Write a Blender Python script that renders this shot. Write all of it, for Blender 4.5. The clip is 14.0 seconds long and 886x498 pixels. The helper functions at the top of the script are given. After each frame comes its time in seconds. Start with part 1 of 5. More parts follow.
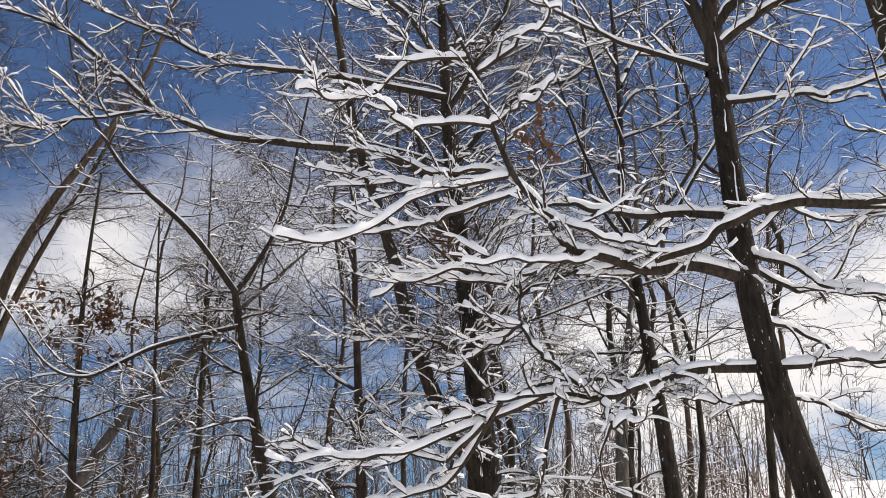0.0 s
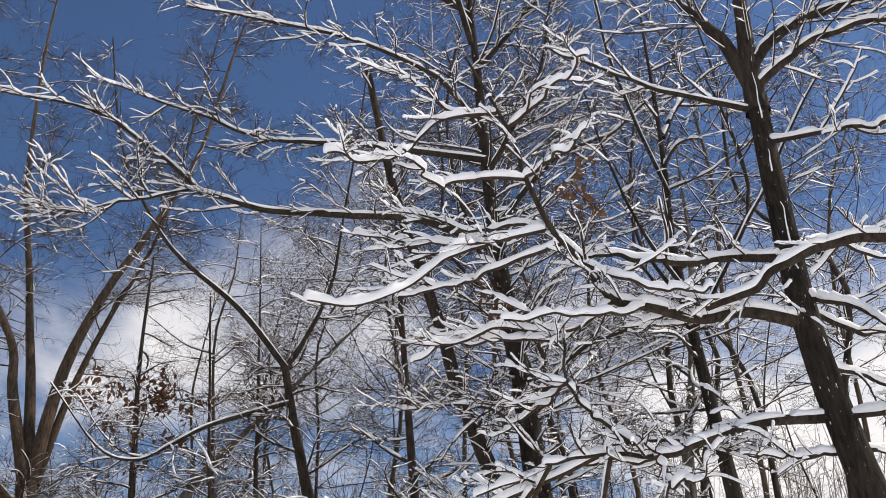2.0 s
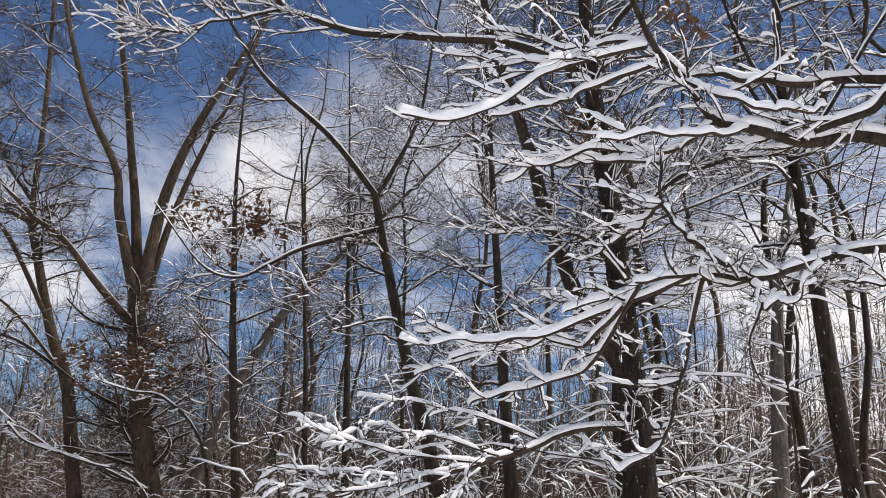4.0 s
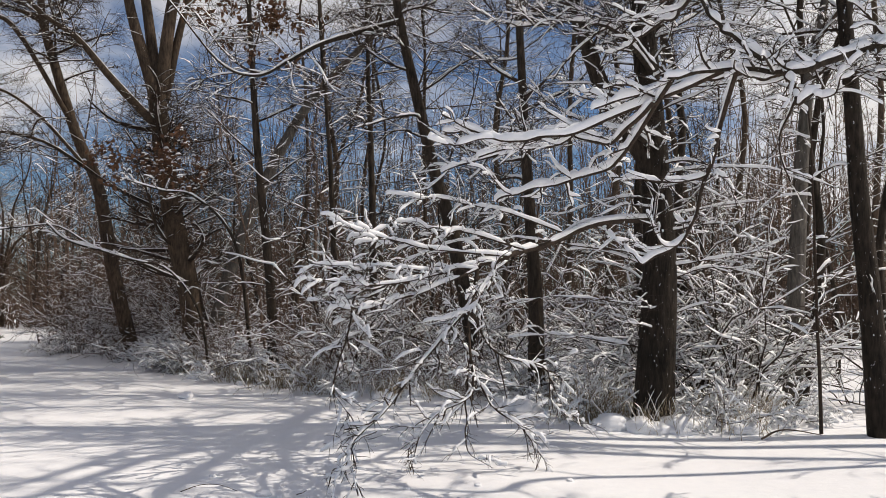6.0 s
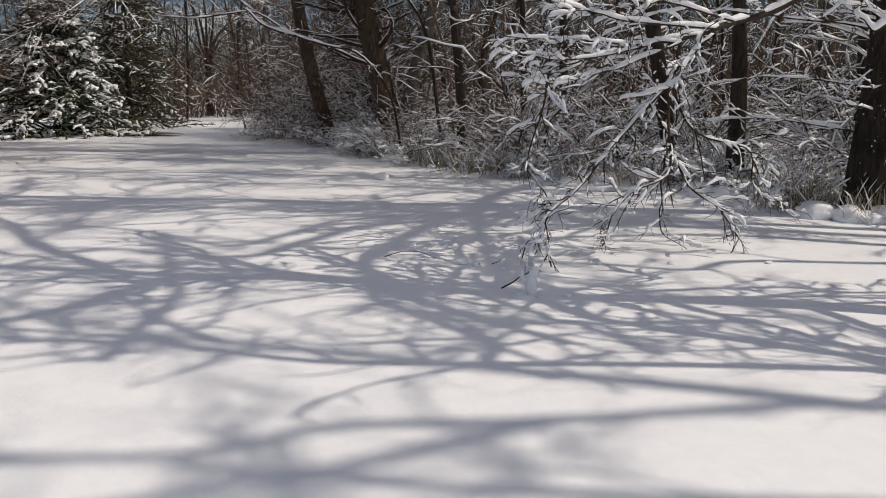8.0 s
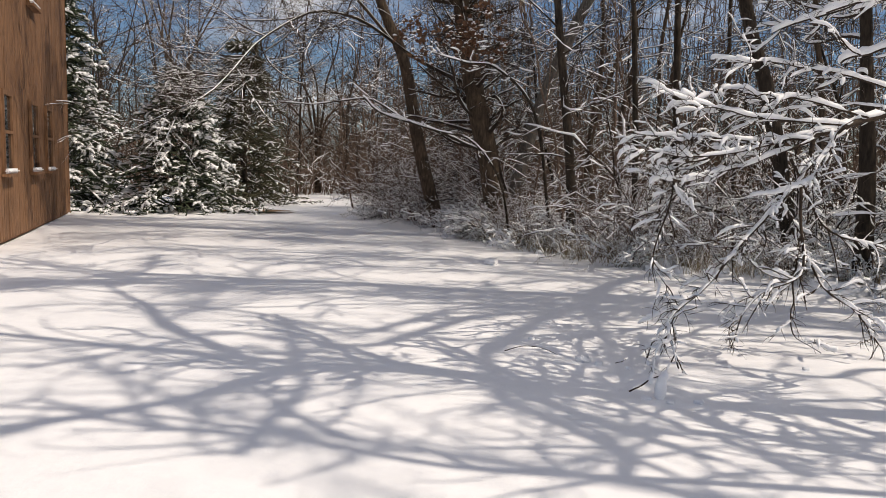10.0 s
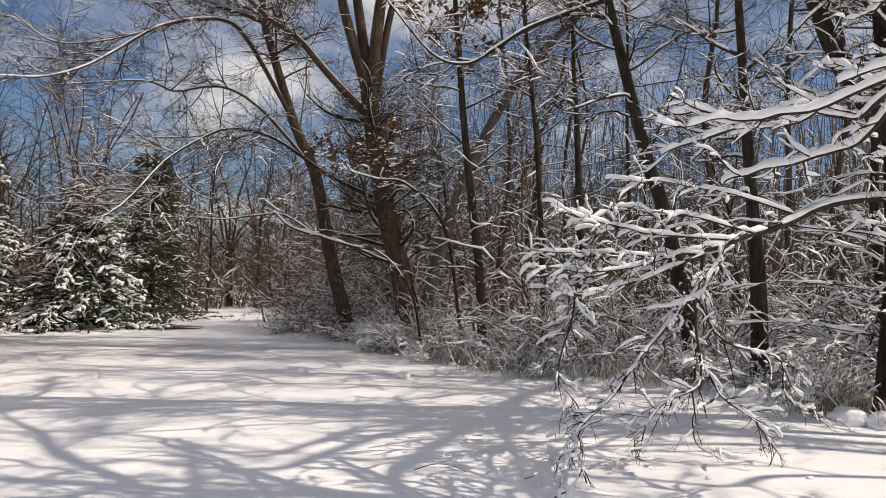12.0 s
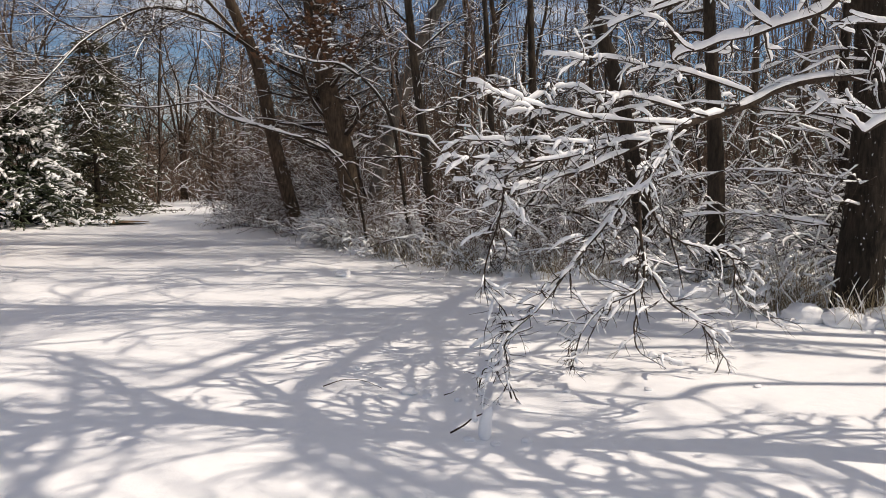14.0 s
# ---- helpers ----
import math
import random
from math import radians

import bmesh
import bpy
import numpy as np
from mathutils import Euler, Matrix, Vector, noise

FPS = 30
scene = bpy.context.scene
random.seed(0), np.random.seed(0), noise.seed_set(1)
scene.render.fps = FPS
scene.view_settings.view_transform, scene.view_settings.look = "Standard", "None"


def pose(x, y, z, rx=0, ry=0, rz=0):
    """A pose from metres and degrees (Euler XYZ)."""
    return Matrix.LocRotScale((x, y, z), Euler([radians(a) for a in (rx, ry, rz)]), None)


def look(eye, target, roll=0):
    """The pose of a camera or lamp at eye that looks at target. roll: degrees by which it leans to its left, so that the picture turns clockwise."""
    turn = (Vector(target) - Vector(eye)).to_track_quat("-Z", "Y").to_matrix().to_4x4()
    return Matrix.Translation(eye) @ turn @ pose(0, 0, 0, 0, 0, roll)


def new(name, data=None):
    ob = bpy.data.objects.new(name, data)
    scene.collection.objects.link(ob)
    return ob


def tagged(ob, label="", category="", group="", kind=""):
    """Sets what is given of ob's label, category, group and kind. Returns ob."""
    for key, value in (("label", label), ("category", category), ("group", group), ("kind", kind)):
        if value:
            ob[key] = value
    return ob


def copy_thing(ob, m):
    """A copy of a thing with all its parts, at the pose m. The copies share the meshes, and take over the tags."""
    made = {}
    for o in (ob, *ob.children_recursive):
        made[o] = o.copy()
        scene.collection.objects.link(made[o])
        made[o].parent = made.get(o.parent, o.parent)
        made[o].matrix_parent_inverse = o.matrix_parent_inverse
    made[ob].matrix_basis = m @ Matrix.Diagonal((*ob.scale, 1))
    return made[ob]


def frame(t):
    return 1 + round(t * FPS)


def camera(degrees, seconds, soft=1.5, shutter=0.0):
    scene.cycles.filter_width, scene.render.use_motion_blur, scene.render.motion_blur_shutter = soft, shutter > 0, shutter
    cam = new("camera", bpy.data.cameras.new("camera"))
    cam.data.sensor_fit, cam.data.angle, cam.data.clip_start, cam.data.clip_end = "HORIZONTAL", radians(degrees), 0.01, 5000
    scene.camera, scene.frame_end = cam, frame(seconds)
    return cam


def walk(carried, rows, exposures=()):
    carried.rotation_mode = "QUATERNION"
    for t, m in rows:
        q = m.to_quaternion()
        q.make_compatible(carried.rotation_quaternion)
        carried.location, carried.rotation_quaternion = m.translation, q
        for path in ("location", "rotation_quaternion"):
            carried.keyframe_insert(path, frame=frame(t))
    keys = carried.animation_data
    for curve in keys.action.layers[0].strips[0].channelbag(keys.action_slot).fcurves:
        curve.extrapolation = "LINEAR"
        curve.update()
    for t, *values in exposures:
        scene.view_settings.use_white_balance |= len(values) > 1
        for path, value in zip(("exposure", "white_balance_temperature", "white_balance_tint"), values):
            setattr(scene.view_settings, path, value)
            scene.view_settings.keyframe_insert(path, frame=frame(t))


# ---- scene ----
cam = camera(55.05, 14.0, soft=0.9)
PATH = [
    (0.0, pose(-0.059, -0.243, 1.649, 112.79, 1.12, -14.20)),
    (0.5, pose(-0.048, -0.185, 1.678, 116.50, 2.12, -14.87)),
    (1.0, pose(0.002, -0.127, 1.677, 118.10, 2.34, -13.52)),
    (1.5, pose(0.083, -0.075, 1.641, 118.71, 2.22, -11.62)),
    (2.0, pose(0.155, -0.058, 1.627, 117.79, 2.20, -9.38)),
    (2.5, pose(0.175, -0.054, 1.643, 116.51, 1.88, -8.03)),
    (3.0, pose(0.165, -0.047, 1.608, 115.43, 1.35, -7.36)),
    (3.5, pose(0.139, 0.001, 1.501, 112.31, -0.08, -6.16)),
    (4.0, pose(0.103, 0.046, 1.478, 107.15, -0.95, -4.54)),
    (4.2, pose(0.097, 0.054, 1.469, 105.59, -1.26, -4.01)),
    (4.7, pose(0.071, 0.068, 1.470, 101.22, -1.59, -3.45)),
    (5.2, pose(0.053, 0.048, 1.499, 97.62, -1.20, -3.89)),
    (5.8, pose(0.033, 0.008, 1.532, 94.16, -0.45, -3.76)),
    (6.3, pose(0.016, -0.014, 1.524, 91.83, -0.17, -1.43)),
    (6.5, pose(0.004, 0.007, 1.499, 91.10, -0.26, -0.00)),
    (7.0, pose(-0.011, -0.027, 1.476, 88.87, -0.23, 3.97)),
    (7.5, pose(-0.028, -0.004, 1.415, 85.11, 0.16, 7.32)),
    (8.0, pose(-0.065, 0.026, 1.381, 79.30, -0.15, 9.09)),
    (8.2, pose(-0.080, 0.022, 1.372, 77.66, -0.26, 10.09)),
    (8.6, pose(-0.118, 0.030, 1.372, 75.95, -0.46, 11.67)),
    (9.0, pose(-0.175, 0.031, 1.401, 76.93, -0.65, 13.50)),
    (9.5, pose(-0.247, 0.027, 1.460, 80.37, -0.80, 15.30)),
    (9.9, pose(-0.287, 0.023, 1.507, 83.65, -0.80, 15.69)),
    (10.3, pose(-0.293, 0.020, 1.542, 86.28, -0.65, 14.53)),
    (10.5, pose(-0.285, 0.017, 1.566, 87.28, -0.39, 13.27)),
    (11.0, pose(-0.266, 0.018, 1.583, 89.71, -0.22, 10.84)),
    (11.5, pose(-0.228, 0.005, 1.593, 91.33, -0.01, 10.16)),
    (12.0, pose(-0.210, -0.019, 1.575, 91.84, -0.17, 9.91)),
    (12.5, pose(-0.193, 0.011, 1.565, 90.68, -0.43, 7.75)),
    (13.0, pose(-0.171, 0.290, 1.538, 88.94, -0.46, 3.10)),
    (13.5, pose(-0.136, 0.603, 1.619, 87.54, 0.24, 2.76)),
    (14.0, pose(0.077, 0.889, 1.602, 84.36, 0.46, 7.92)),
]
walk(cam, PATH, exposures=[(0.0, 0.08, 7300, 12), (4.2, 0.10, 7050, 12), (6.3, -0.25, 7300, 12), (7.2, -0.36, 7300, 12), (8.1, -0.58, 7250, 12), (10.3, -0.17, 7600, 13), (14.0, -0.12, 7600, 13)])

# ---- sky and sun ----
SUN_EL, SUN_AZ = 50.0, 90.0          # degrees; azimuth clockwise from +y


def build_world():
    w = bpy.data.worlds.new("sky")
    scene.world = w
    w.use_nodes = True
    nt = w.node_tree
    nt.nodes.clear()
    N, K = nt.nodes.new, nt.links.new
    out, bg = N("ShaderNodeOutputWorld"), N("ShaderNodeBackground")
    sky = N("ShaderNodeTexSky")
    sky.sky_type, sky.sun_disc = "NISHITA", False
    sky.sun_elevation, sky.sun_rotation = radians(SUN_EL), radians(SUN_AZ)
    sky.air_density, sky.dust_density, sky.ozone_density = 1.0, 0.3, 3.0
    tc, sep = N("ShaderNodeTexCoord"), N("ShaderNodeSeparateXYZ")
    K(tc.outputs["Generated"], sep.inputs[0])
    zc = N("ShaderNodeMath"); zc.operation = "ADD"; zc.inputs[1].default_value = 0.22
    K(sep.outputs["Z"], zc.inputs[0])
    dx, dy = N("ShaderNodeMath"), N("ShaderNodeMath")
    for m, a in ((dx, "X"), (dy, "Y")):
        m.operation = "DIVIDE"
        K(sep.outputs[a], m.inputs[0]); K(zc.outputs[0], m.inputs[1])
    comb = N("ShaderNodeCombineXYZ")
    K(dx.outputs[0], comb.inputs[0]); K(dy.outputs[0], comb.inputs[1])
    n1 = N("ShaderNodeTexNoise"); n1.inputs["Scale"].default_value = 1.15; n1.inputs["Detail"].default_value = 7; n1.inputs["Roughness"].default_value = 0.55
    n1.inputs["Distortion"].default_value = 0.3
    K(comb.outputs[0], n1.inputs["Vector"])
    # a bank of cloud with a fairly sharp upper edge, clear blue above it
    low = N("ShaderNodeMapRange"); low.interpolation_type = "SMOOTHSTEP"
    low.inputs[1].default_value = 0.37; low.inputs[2].default_value = 0.53
    low.inputs[3].default_value = 0.08; low.inputs[4].default_value = -0.08
    K(sep.outputs["Z"], low.inputs[0])
    # unseen cloud added overhead, to whiten the sky's fill light
    high = N("ShaderNodeMapRange"); high.interpolation_type = "SMOOTHSTEP"
    high.inputs[1].default_value = 0.72; high.inputs[2].default_value = 0.95
    high.inputs[3].default_value = 0.0; high.inputs[4].default_value = 0.24
    K(sep.outputs["Z"], high.inputs[0])
    # thinner cloud near the horizon
    rim = N("ShaderNodeMapRange"); rim.interpolation_type = "SMOOTHSTEP"
    rim.inputs[1].default_value = 0.10; rim.inputs[2].default_value = 0.32
    rim.inputs[3].default_value = -0.13; rim.inputs[4].default_value = 0.0
    K(sep.outputs["Z"], rim.inputs[0])
    lows = N("ShaderNodeMath"); lows.operation = "ADD"
    K(low.outputs[0], lows.inputs[0]); K(rim.outputs[0], lows.inputs[1])
    east = N("ShaderNodeMapRange"); east.interpolation_type = "SMOOTHSTEP"
    east.inputs[1].default_value = 0.12; east.inputs[2].default_value = 0.55
    east.inputs[3].default_value = 0.0; east.inputs[4].default_value = 0.14
    K(sep.outputs["X"], east.inputs[0])
    band = N("ShaderNodeMapRange"); band.interpolation_type = "SMOOTHSTEP"
    band.inputs[1].default_value = 0.34; band.inputs[2].default_value = 0.56
    band.inputs[3].default_value = 1.0; band.inputs[4].default_value = 0.0
    K(sep.outputs["Z"], band.inputs[0])
    low_east = N("ShaderNodeMath"); low_east.operation = "MULTIPLY"
    K(east.outputs[0], low_east.inputs[0]); K(band.outputs[0], low_east.inputs[1])
    swell = N("ShaderNodeMath"); swell.operation = "ADD"
    K(n1.outputs["Fac"], swell.inputs[0]); K(low_east.outputs[0], swell.inputs[1])
    both = N("ShaderNodeMath"); both.operation = "ADD"
    K(lows.outputs[0], both.inputs[0]); K(high.outputs[0], both.inputs[1])
    add = N("ShaderNodeMath"); add.operation = "ADD"
    K(swell.outputs[0], add.inputs[0]); K(both.outputs[0], add.inputs[1])
    ramp = N("ShaderNodeMapRange"); ramp.interpolation_type = "SMOOTHSTEP"
    ramp.inputs[1].default_value, ramp.inputs[2].default_value = 0.46, 0.72
    K(add.outputs[0], ramp.inputs[0])
    tint = N("ShaderNodeMix"); tint.data_type, tint.blend_type = "RGBA", "MULTIPLY"
    tint.inputs[0].default_value = 1.0
    tint.inputs[7].default_value = (0.54, 0.69, 0.88, 1)
    K(sky.outputs[0], tint.inputs[6])
    mix = N("ShaderNodeMix"); mix.data_type = "RGBA"
    mix.inputs[7].default_value = (8.4, 8.65, 9.3, 1)
    K(ramp.outputs[0], mix.inputs[0]); K(tint.outputs[2], mix.inputs[6])
    K(mix.outputs[2], bg.inputs[0])
    bg.inputs[1].default_value = 0.105
    K(bg.outputs[0], out.inputs[0])


build_world()
sun = new("sun", bpy.data.lights.new("sun", "SUN"))
sun.data.energy, sun.data.angle, sun.data.color = 4.0, radians(0.4), (1.0, 0.965, 0.92)
_az, _el = radians(SUN_AZ), radians(SUN_EL)
SUN_DIR = Vector((math.sin(_az) * math.cos(_el), math.cos(_az) * math.cos(_el), math.sin(_el)))
sun.matrix_world = look(SUN_DIR * 60, (0, 0, 0))


# ---- materials ----
def material(name, rough=0.8, spec=0.3):
    m = bpy.data.materials.new(name)
    m.use_nodes = True
    b = m.node_tree.nodes["Principled BSDF"]
    b.inputs["Roughness"].default_value = rough
    b.inputs["Specular IOR Level"].default_value = spec
    return m, m.node_tree, b


def noise_node(nt, scale, detail=4, rough=0.55, stretch=None, coord="Object"):
    tc, n = nt.nodes.new("ShaderNodeTexCoord"), nt.nodes.new("ShaderNodeTexNoise")
    n.inputs["Scale"].default_value, n.inputs["Detail"].default_value, n.inputs["Roughness"].default_value = scale, detail, rough
    src = tc.outputs[coord]
    if stretch:
        mp = nt.nodes.new("ShaderNodeMapping")
        mp.inputs["Scale"].default_value = stretch
        nt.links.new(src, mp.inputs[0])
        src = mp.outputs[0]
    nt.links.new(src, n.inputs["Vector"])
    return n


def ramp_node(nt, src, stops):
    r = nt.nodes.new("ShaderNodeValToRGB")
    e = r.color_ramp.elements
    while len(e) < len(stops):
        e.new(0.5)
    for el, (p, c) in zip(e, stops):
        el.position, el.color = p, (*c, 1)
    nt.links.new(src, r.inputs[0])
    return r


def bump(nt, b, src, strength, dist):
    n = nt.nodes.new("ShaderNodeBump")
    n.inputs["Strength"].default_value, n.inputs["Distance"].default_value = strength, dist
    nt.links.new(src, n.inputs["Height"])
    nt.links.new(n.outputs[0], b.inputs["Normal"])


def bark_material(name, dark, light, flecks=0.0, scale=1.0):
    m, nt, b = material(name, 0.9, 0.15)
    n = noise_node(nt, 26 * scale, 6, 0.6, (1, 1, 0.22))
    r = ramp_node(nt, n.outputs["Fac"], [(0.32, dark), (0.55, tuple((p + q) / 2 for p, q in zip(dark, light))), (0.75, light)])
    col = r.outputs[0]
    big = noise_node(nt, 1.7, 3)
    mx = nt.nodes.new("ShaderNodeMix"); mx.data_type, mx.blend_type = "RGBA", "MULTIPLY"
    br = ramp_node(nt, big.outputs["Fac"], [(0.3, (0.65, 0.66, 0.62)), (0.7, (1.15, 1.1, 1.05))])
    mx.inputs[0].default_value = 1
    nt.links.new(col, mx.inputs[6]); nt.links.new(br.outputs[0], mx.inputs[7])
    col = mx.outputs[2]
    if flecks:
        f = noise_node(nt, 42, 4, 0.6, (1, 1, 0.38))
        fr = ramp_node(nt, f.outputs["Fac"], [(0.80 - flecks, (0, 0, 0)), (0.83 - flecks, (1, 1, 1))])
        m2 = nt.nodes.new("ShaderNodeMix"); m2.data_type = "RGBA"
        m2.inputs[7].default_value = (0.82, 0.85, 0.9, 1)
        nt.links.new(fr.outputs[0], m2.inputs[0]); nt.links.new(col, m2.inputs[6])
        col = m2.outputs[2]
    nt.links.new(col, b.inputs["Base Color"])
    bump(nt, b, n.outputs["Fac"], 0.9, 0.02)
    return m


def snow_material(name, scale=18, strength=0.35, dist=0.01, big=0.0):
    m, nt, b = material(name, 0.55, 0.25)
    n = noise_node(nt, scale, 5, 0.6)
    r = ramp_node(nt, n.outputs["Fac"], [(0.3, (0.88, 0.885, 0.90)), (0.7, (0.93, 0.93, 0.935))])
    nt.links.new(r.outputs[0], b.inputs["Base Color"])
    bump(nt, b, n.outputs["Fac"], strength, dist)
    return m


def plain_material(name, c1, c2, scale, rough=0.8, stretch=None, strength=0.3, dist=0.01):
    m, nt, b = material(name, rough, 0.2)
    n = noise_node(nt, scale, 5, 0.6, stretch)
    r = ramp_node(nt, n.outputs["Fac"], [(0.3, c1), (0.7, c2)])
    nt.links.new(r.outputs[0], b.inputs["Base Color"])
    bump(nt, b, n.outputs["Fac"], strength, dist)
    return m


BARK = bark_material("grey_brown_bark", (0.020, 0.0155, 0.012), (0.085, 0.067, 0.053), 0.0)
BARK_FLECK = bark_material("snow_flecked_bark", (0.014, 0.011, 0.009), (0.060, 0.048, 0.038), 0.13)
BARK_BROWN = bark_material("warm_brown_bark", (0.045, 0.033, 0.024), (0.16, 0.118, 0.088), 0.0)
BARK_GREY = bark_material("pale_grey_bark", (0.07, 0.065, 0.06), (0.22, 0.20, 0.18), 0.12)
TWIG = plain_material("twig_bark", (0.020, 0.0142, 0.0105), (0.078, 0.054, 0.039), 30, 0.85)
TWIG_RED = plain_material("reddish_twig_bark", (0.088, 0.060, 0.044), (0.25, 0.170, 0.124), 30, 0.85)
SNOW = snow_material("branch_snow", 30, 0.5, 0.008)
SNOW_GROUND = snow_material("ground_snow", 9, 0.35, 0.02)
NEEDLES = plain_material("spruce_needles", (0.022, 0.030, 0.018), (0.062, 0.080, 0.044), 40, 0.7)
NEEDLES_BROWN = plain_material("brownish_pine_needles", (0.036, 0.036, 0.022), (0.095, 0.090, 0.052), 40, 0.7)
LEAF = plain_material("dry_oak_leaf", (0.075, 0.036, 0.02), (0.20, 0.105, 0.06), 14, 0.75)
GRASS = plain_material("dry_grass", (0.22, 0.17, 0.10), (0.45, 0.37, 0.25), 20, 0.8)
LITTER = plain_material("needle_litter", (0.10, 0.06, 0.035), (0.28, 0.18, 0.10), 12, 0.9)
WHITE_PAINT = plain_material("white_paint", (0.72, 0.72, 0.70), (0.82, 0.82, 0.80), 6, 0.5)
STUCCO = plain_material("beige_siding", (0.36, 0.31, 0.25), (0.46, 0.40, 0.33), 5, 0.8)


# ---- mesh helpers ----
def mesh_object(name, verts, quads, mat, parent=None, smooth=True):
    me = bpy.data.meshes.new(name)
    verts = np.asarray(verts, np.float32).reshape(-1, 3)
    quads = np.asarray(quads, np.int32).reshape(-1, 4)
    me.vertices.add(len(verts)); me.loops.add(quads.size); me.polygons.add(len(quads))
    me.vertices.foreach_set("co", verts.ravel())
    me.loops.foreach_set("vertex_index", quads.ravel())
    me.polygons.foreach_set("loop_start", np.arange(0, quads.size, 4, dtype=np.int32))
    me.polygons.foreach_set("use_smooth", np.full(len(quads), smooth))
    me.update(calc_edges=True)
    me.materials.append(mat)
    ob = new(name, me)
    if parent is not None:
        ob.parent = parent
    return ob


def part(name, bm, mat, parent, label=""):
    me = bpy.data.meshes.new(name)
    bm.to_mesh(me)
    bm.free()
    me.materials.append(mat)
    ob = new(name, me)
    ob.parent = parent
    return tagged(ob, label)


def box(bm, x0, x1, y0, y1, z0, z1, bevel=0.0):
    made = bmesh.ops.create_cube(bm, size=1.0, matrix=Matrix.LocRotScale(((x0 + x1) / 2, (y0 + y1) / 2, (z0 + z1) / 2), None, (x1 - x0, y1 - y0, z1 - z0)))
    if bevel:
        edges = list({e for v in made["verts"] for e in v.link_edges})
        bmesh.ops.bevel(bm, geom=edges, offset=bevel, segments=2, affect="EDGES", clamp_overlap=True)
    return bm


# ---- branches: arrays P (branches, points, 3) with radii R (branches, points) ----
def unit(v):
    return v / np.maximum(np.linalg.norm(v, axis=-1, keepdims=True), 1e-9)


def spline(points, k, r0, r1, wig=0.0, seed=0, power=1.0):
    """One branch through a few points, k samples, radius r0 to r1."""
    p = np.array(points, float)
    p = np.vstack([2 * p[0] - p[1], p, 2 * p[-1] - p[-2]])
    seg = len(p) - 3
    u = np.linspace(0, seg - 1e-6, k)
    i = u.astype(int)
    f = (u - i)[:, None]
    a, b, c, d = p[i], p[i + 1], p[i + 2], p[i + 3]
    q = 0.5 * (2 * b + (c - a) * f + (2 * a - 5 * b + 4 * c - d) * f ** 2 + (3 * b - a - 3 * c + d) * f ** 3)
    if wig:
        rng = np.random.default_rng(seed)
        w = rng.normal(0, wig, (k, 3))
        for _ in range(3):
            w = (w + np.roll(w, 1, 0) + np.roll(w, -1, 0)) / 3
        w = (w - w[0]) * 2.2
        q = q + w * np.minimum(1, np.linspace(0, 2, k))[:, None]
    t = np.linspace(0, 1, k) ** power
    return q[None], (r0 + (r1 - r0) * t)[None]


def sprout(par, n, span, length, angle, k, seed, rad, flat=1.0, lift=0.0, droop=0.0, wig=0.12, taper=0.5, bias=(0, 0, 0), tip=0.3, curl=1.1, level=0.62):
    """n side branches on every branch of par."""
    P, R = par
    rng = np.random.default_rng(seed)
    m, kp = P.shape[:2]
    N = m * n
    idx = np.repeat(np.arange(m), n)
    u = span[0] + (span[1] - span[0]) * ((np.tile(np.arange(n), m) + rng.random(N)) / n)
    x = u * (kp - 1)
    i = np.minimum(x.astype(int), kp - 2)
    f = (x - i)[:, None]
    a, b = P[idx, i], P[idx, i + 1]
    base = a + (b - a) * f
    t = unit(b - a)
    v = rng.normal(0, 1, (N, 3))
    v[:, 2] *= flat
    v += np.array(bias)
    v -= (v * t).sum(1, keepdims=True) * t
    v = unit(v)
    ang = np.radians(rng.uniform(angle[0], angle[1], N))[:, None]
    d = np.cos(ang) * t + np.sin(ang) * v
    d[:, 2] *= level
    d = unit(d)
    L = rng.uniform(length[0], length[1], N) * (1 - taper * u)
    step = (L / (k - 1))[:, None]
    Q = np.empty((N, k, 3))
    Q[:, 0] = base
    cv = rng.normal(0, 1, (N, 3))
    cv[:, 2] += 0.4
    cv = unit(cv) * rng.uniform(0.2, 1.0, (N, 1)) * curl * 2.2 / (k - 1)
    ph = rng.uniform(-0.6, 1.2, (N, 1))
    for j in range(1, k):
        Q[:, j] = Q[:, j - 1] + d * step
        d = d + rng.normal(0, wig * 0.42, (N, 3)) + cv * np.cos(ph + 3.4 * j / k)
        d[:, 2] += lift - droop * j / k
        d = unit(d)
    pr = R[idx, i]
    r0 = np.minimum(rad * rng.uniform(0.7, 1.25, N), pr * 0.75)
    S = r0[:, None] * (1 - (1 - tip) * np.linspace(0, 1, k)[None])
    return Q, S


def tangents(P):
    T = np.empty_like(P)
    T[:, 1:-1] = P[:, 2:] - P[:, :-2]
    T[:, 0], T[:, -1] = P[:, 1] - P[:, 0], P[:, -1] - P[:, -2]
    return unit(T)


def rings(n, k, s):
    base = (np.arange(n) * k * s)[:, None, None] + (np.arange(k - 1) * s)[None, :, None]
    j = np.arange(s)[None, None, :]
    j2 = (j + 1) % s
    return np.stack([base + j, base + j2, base + j2 + s, base + j + s], -1).reshape(-1, 4)


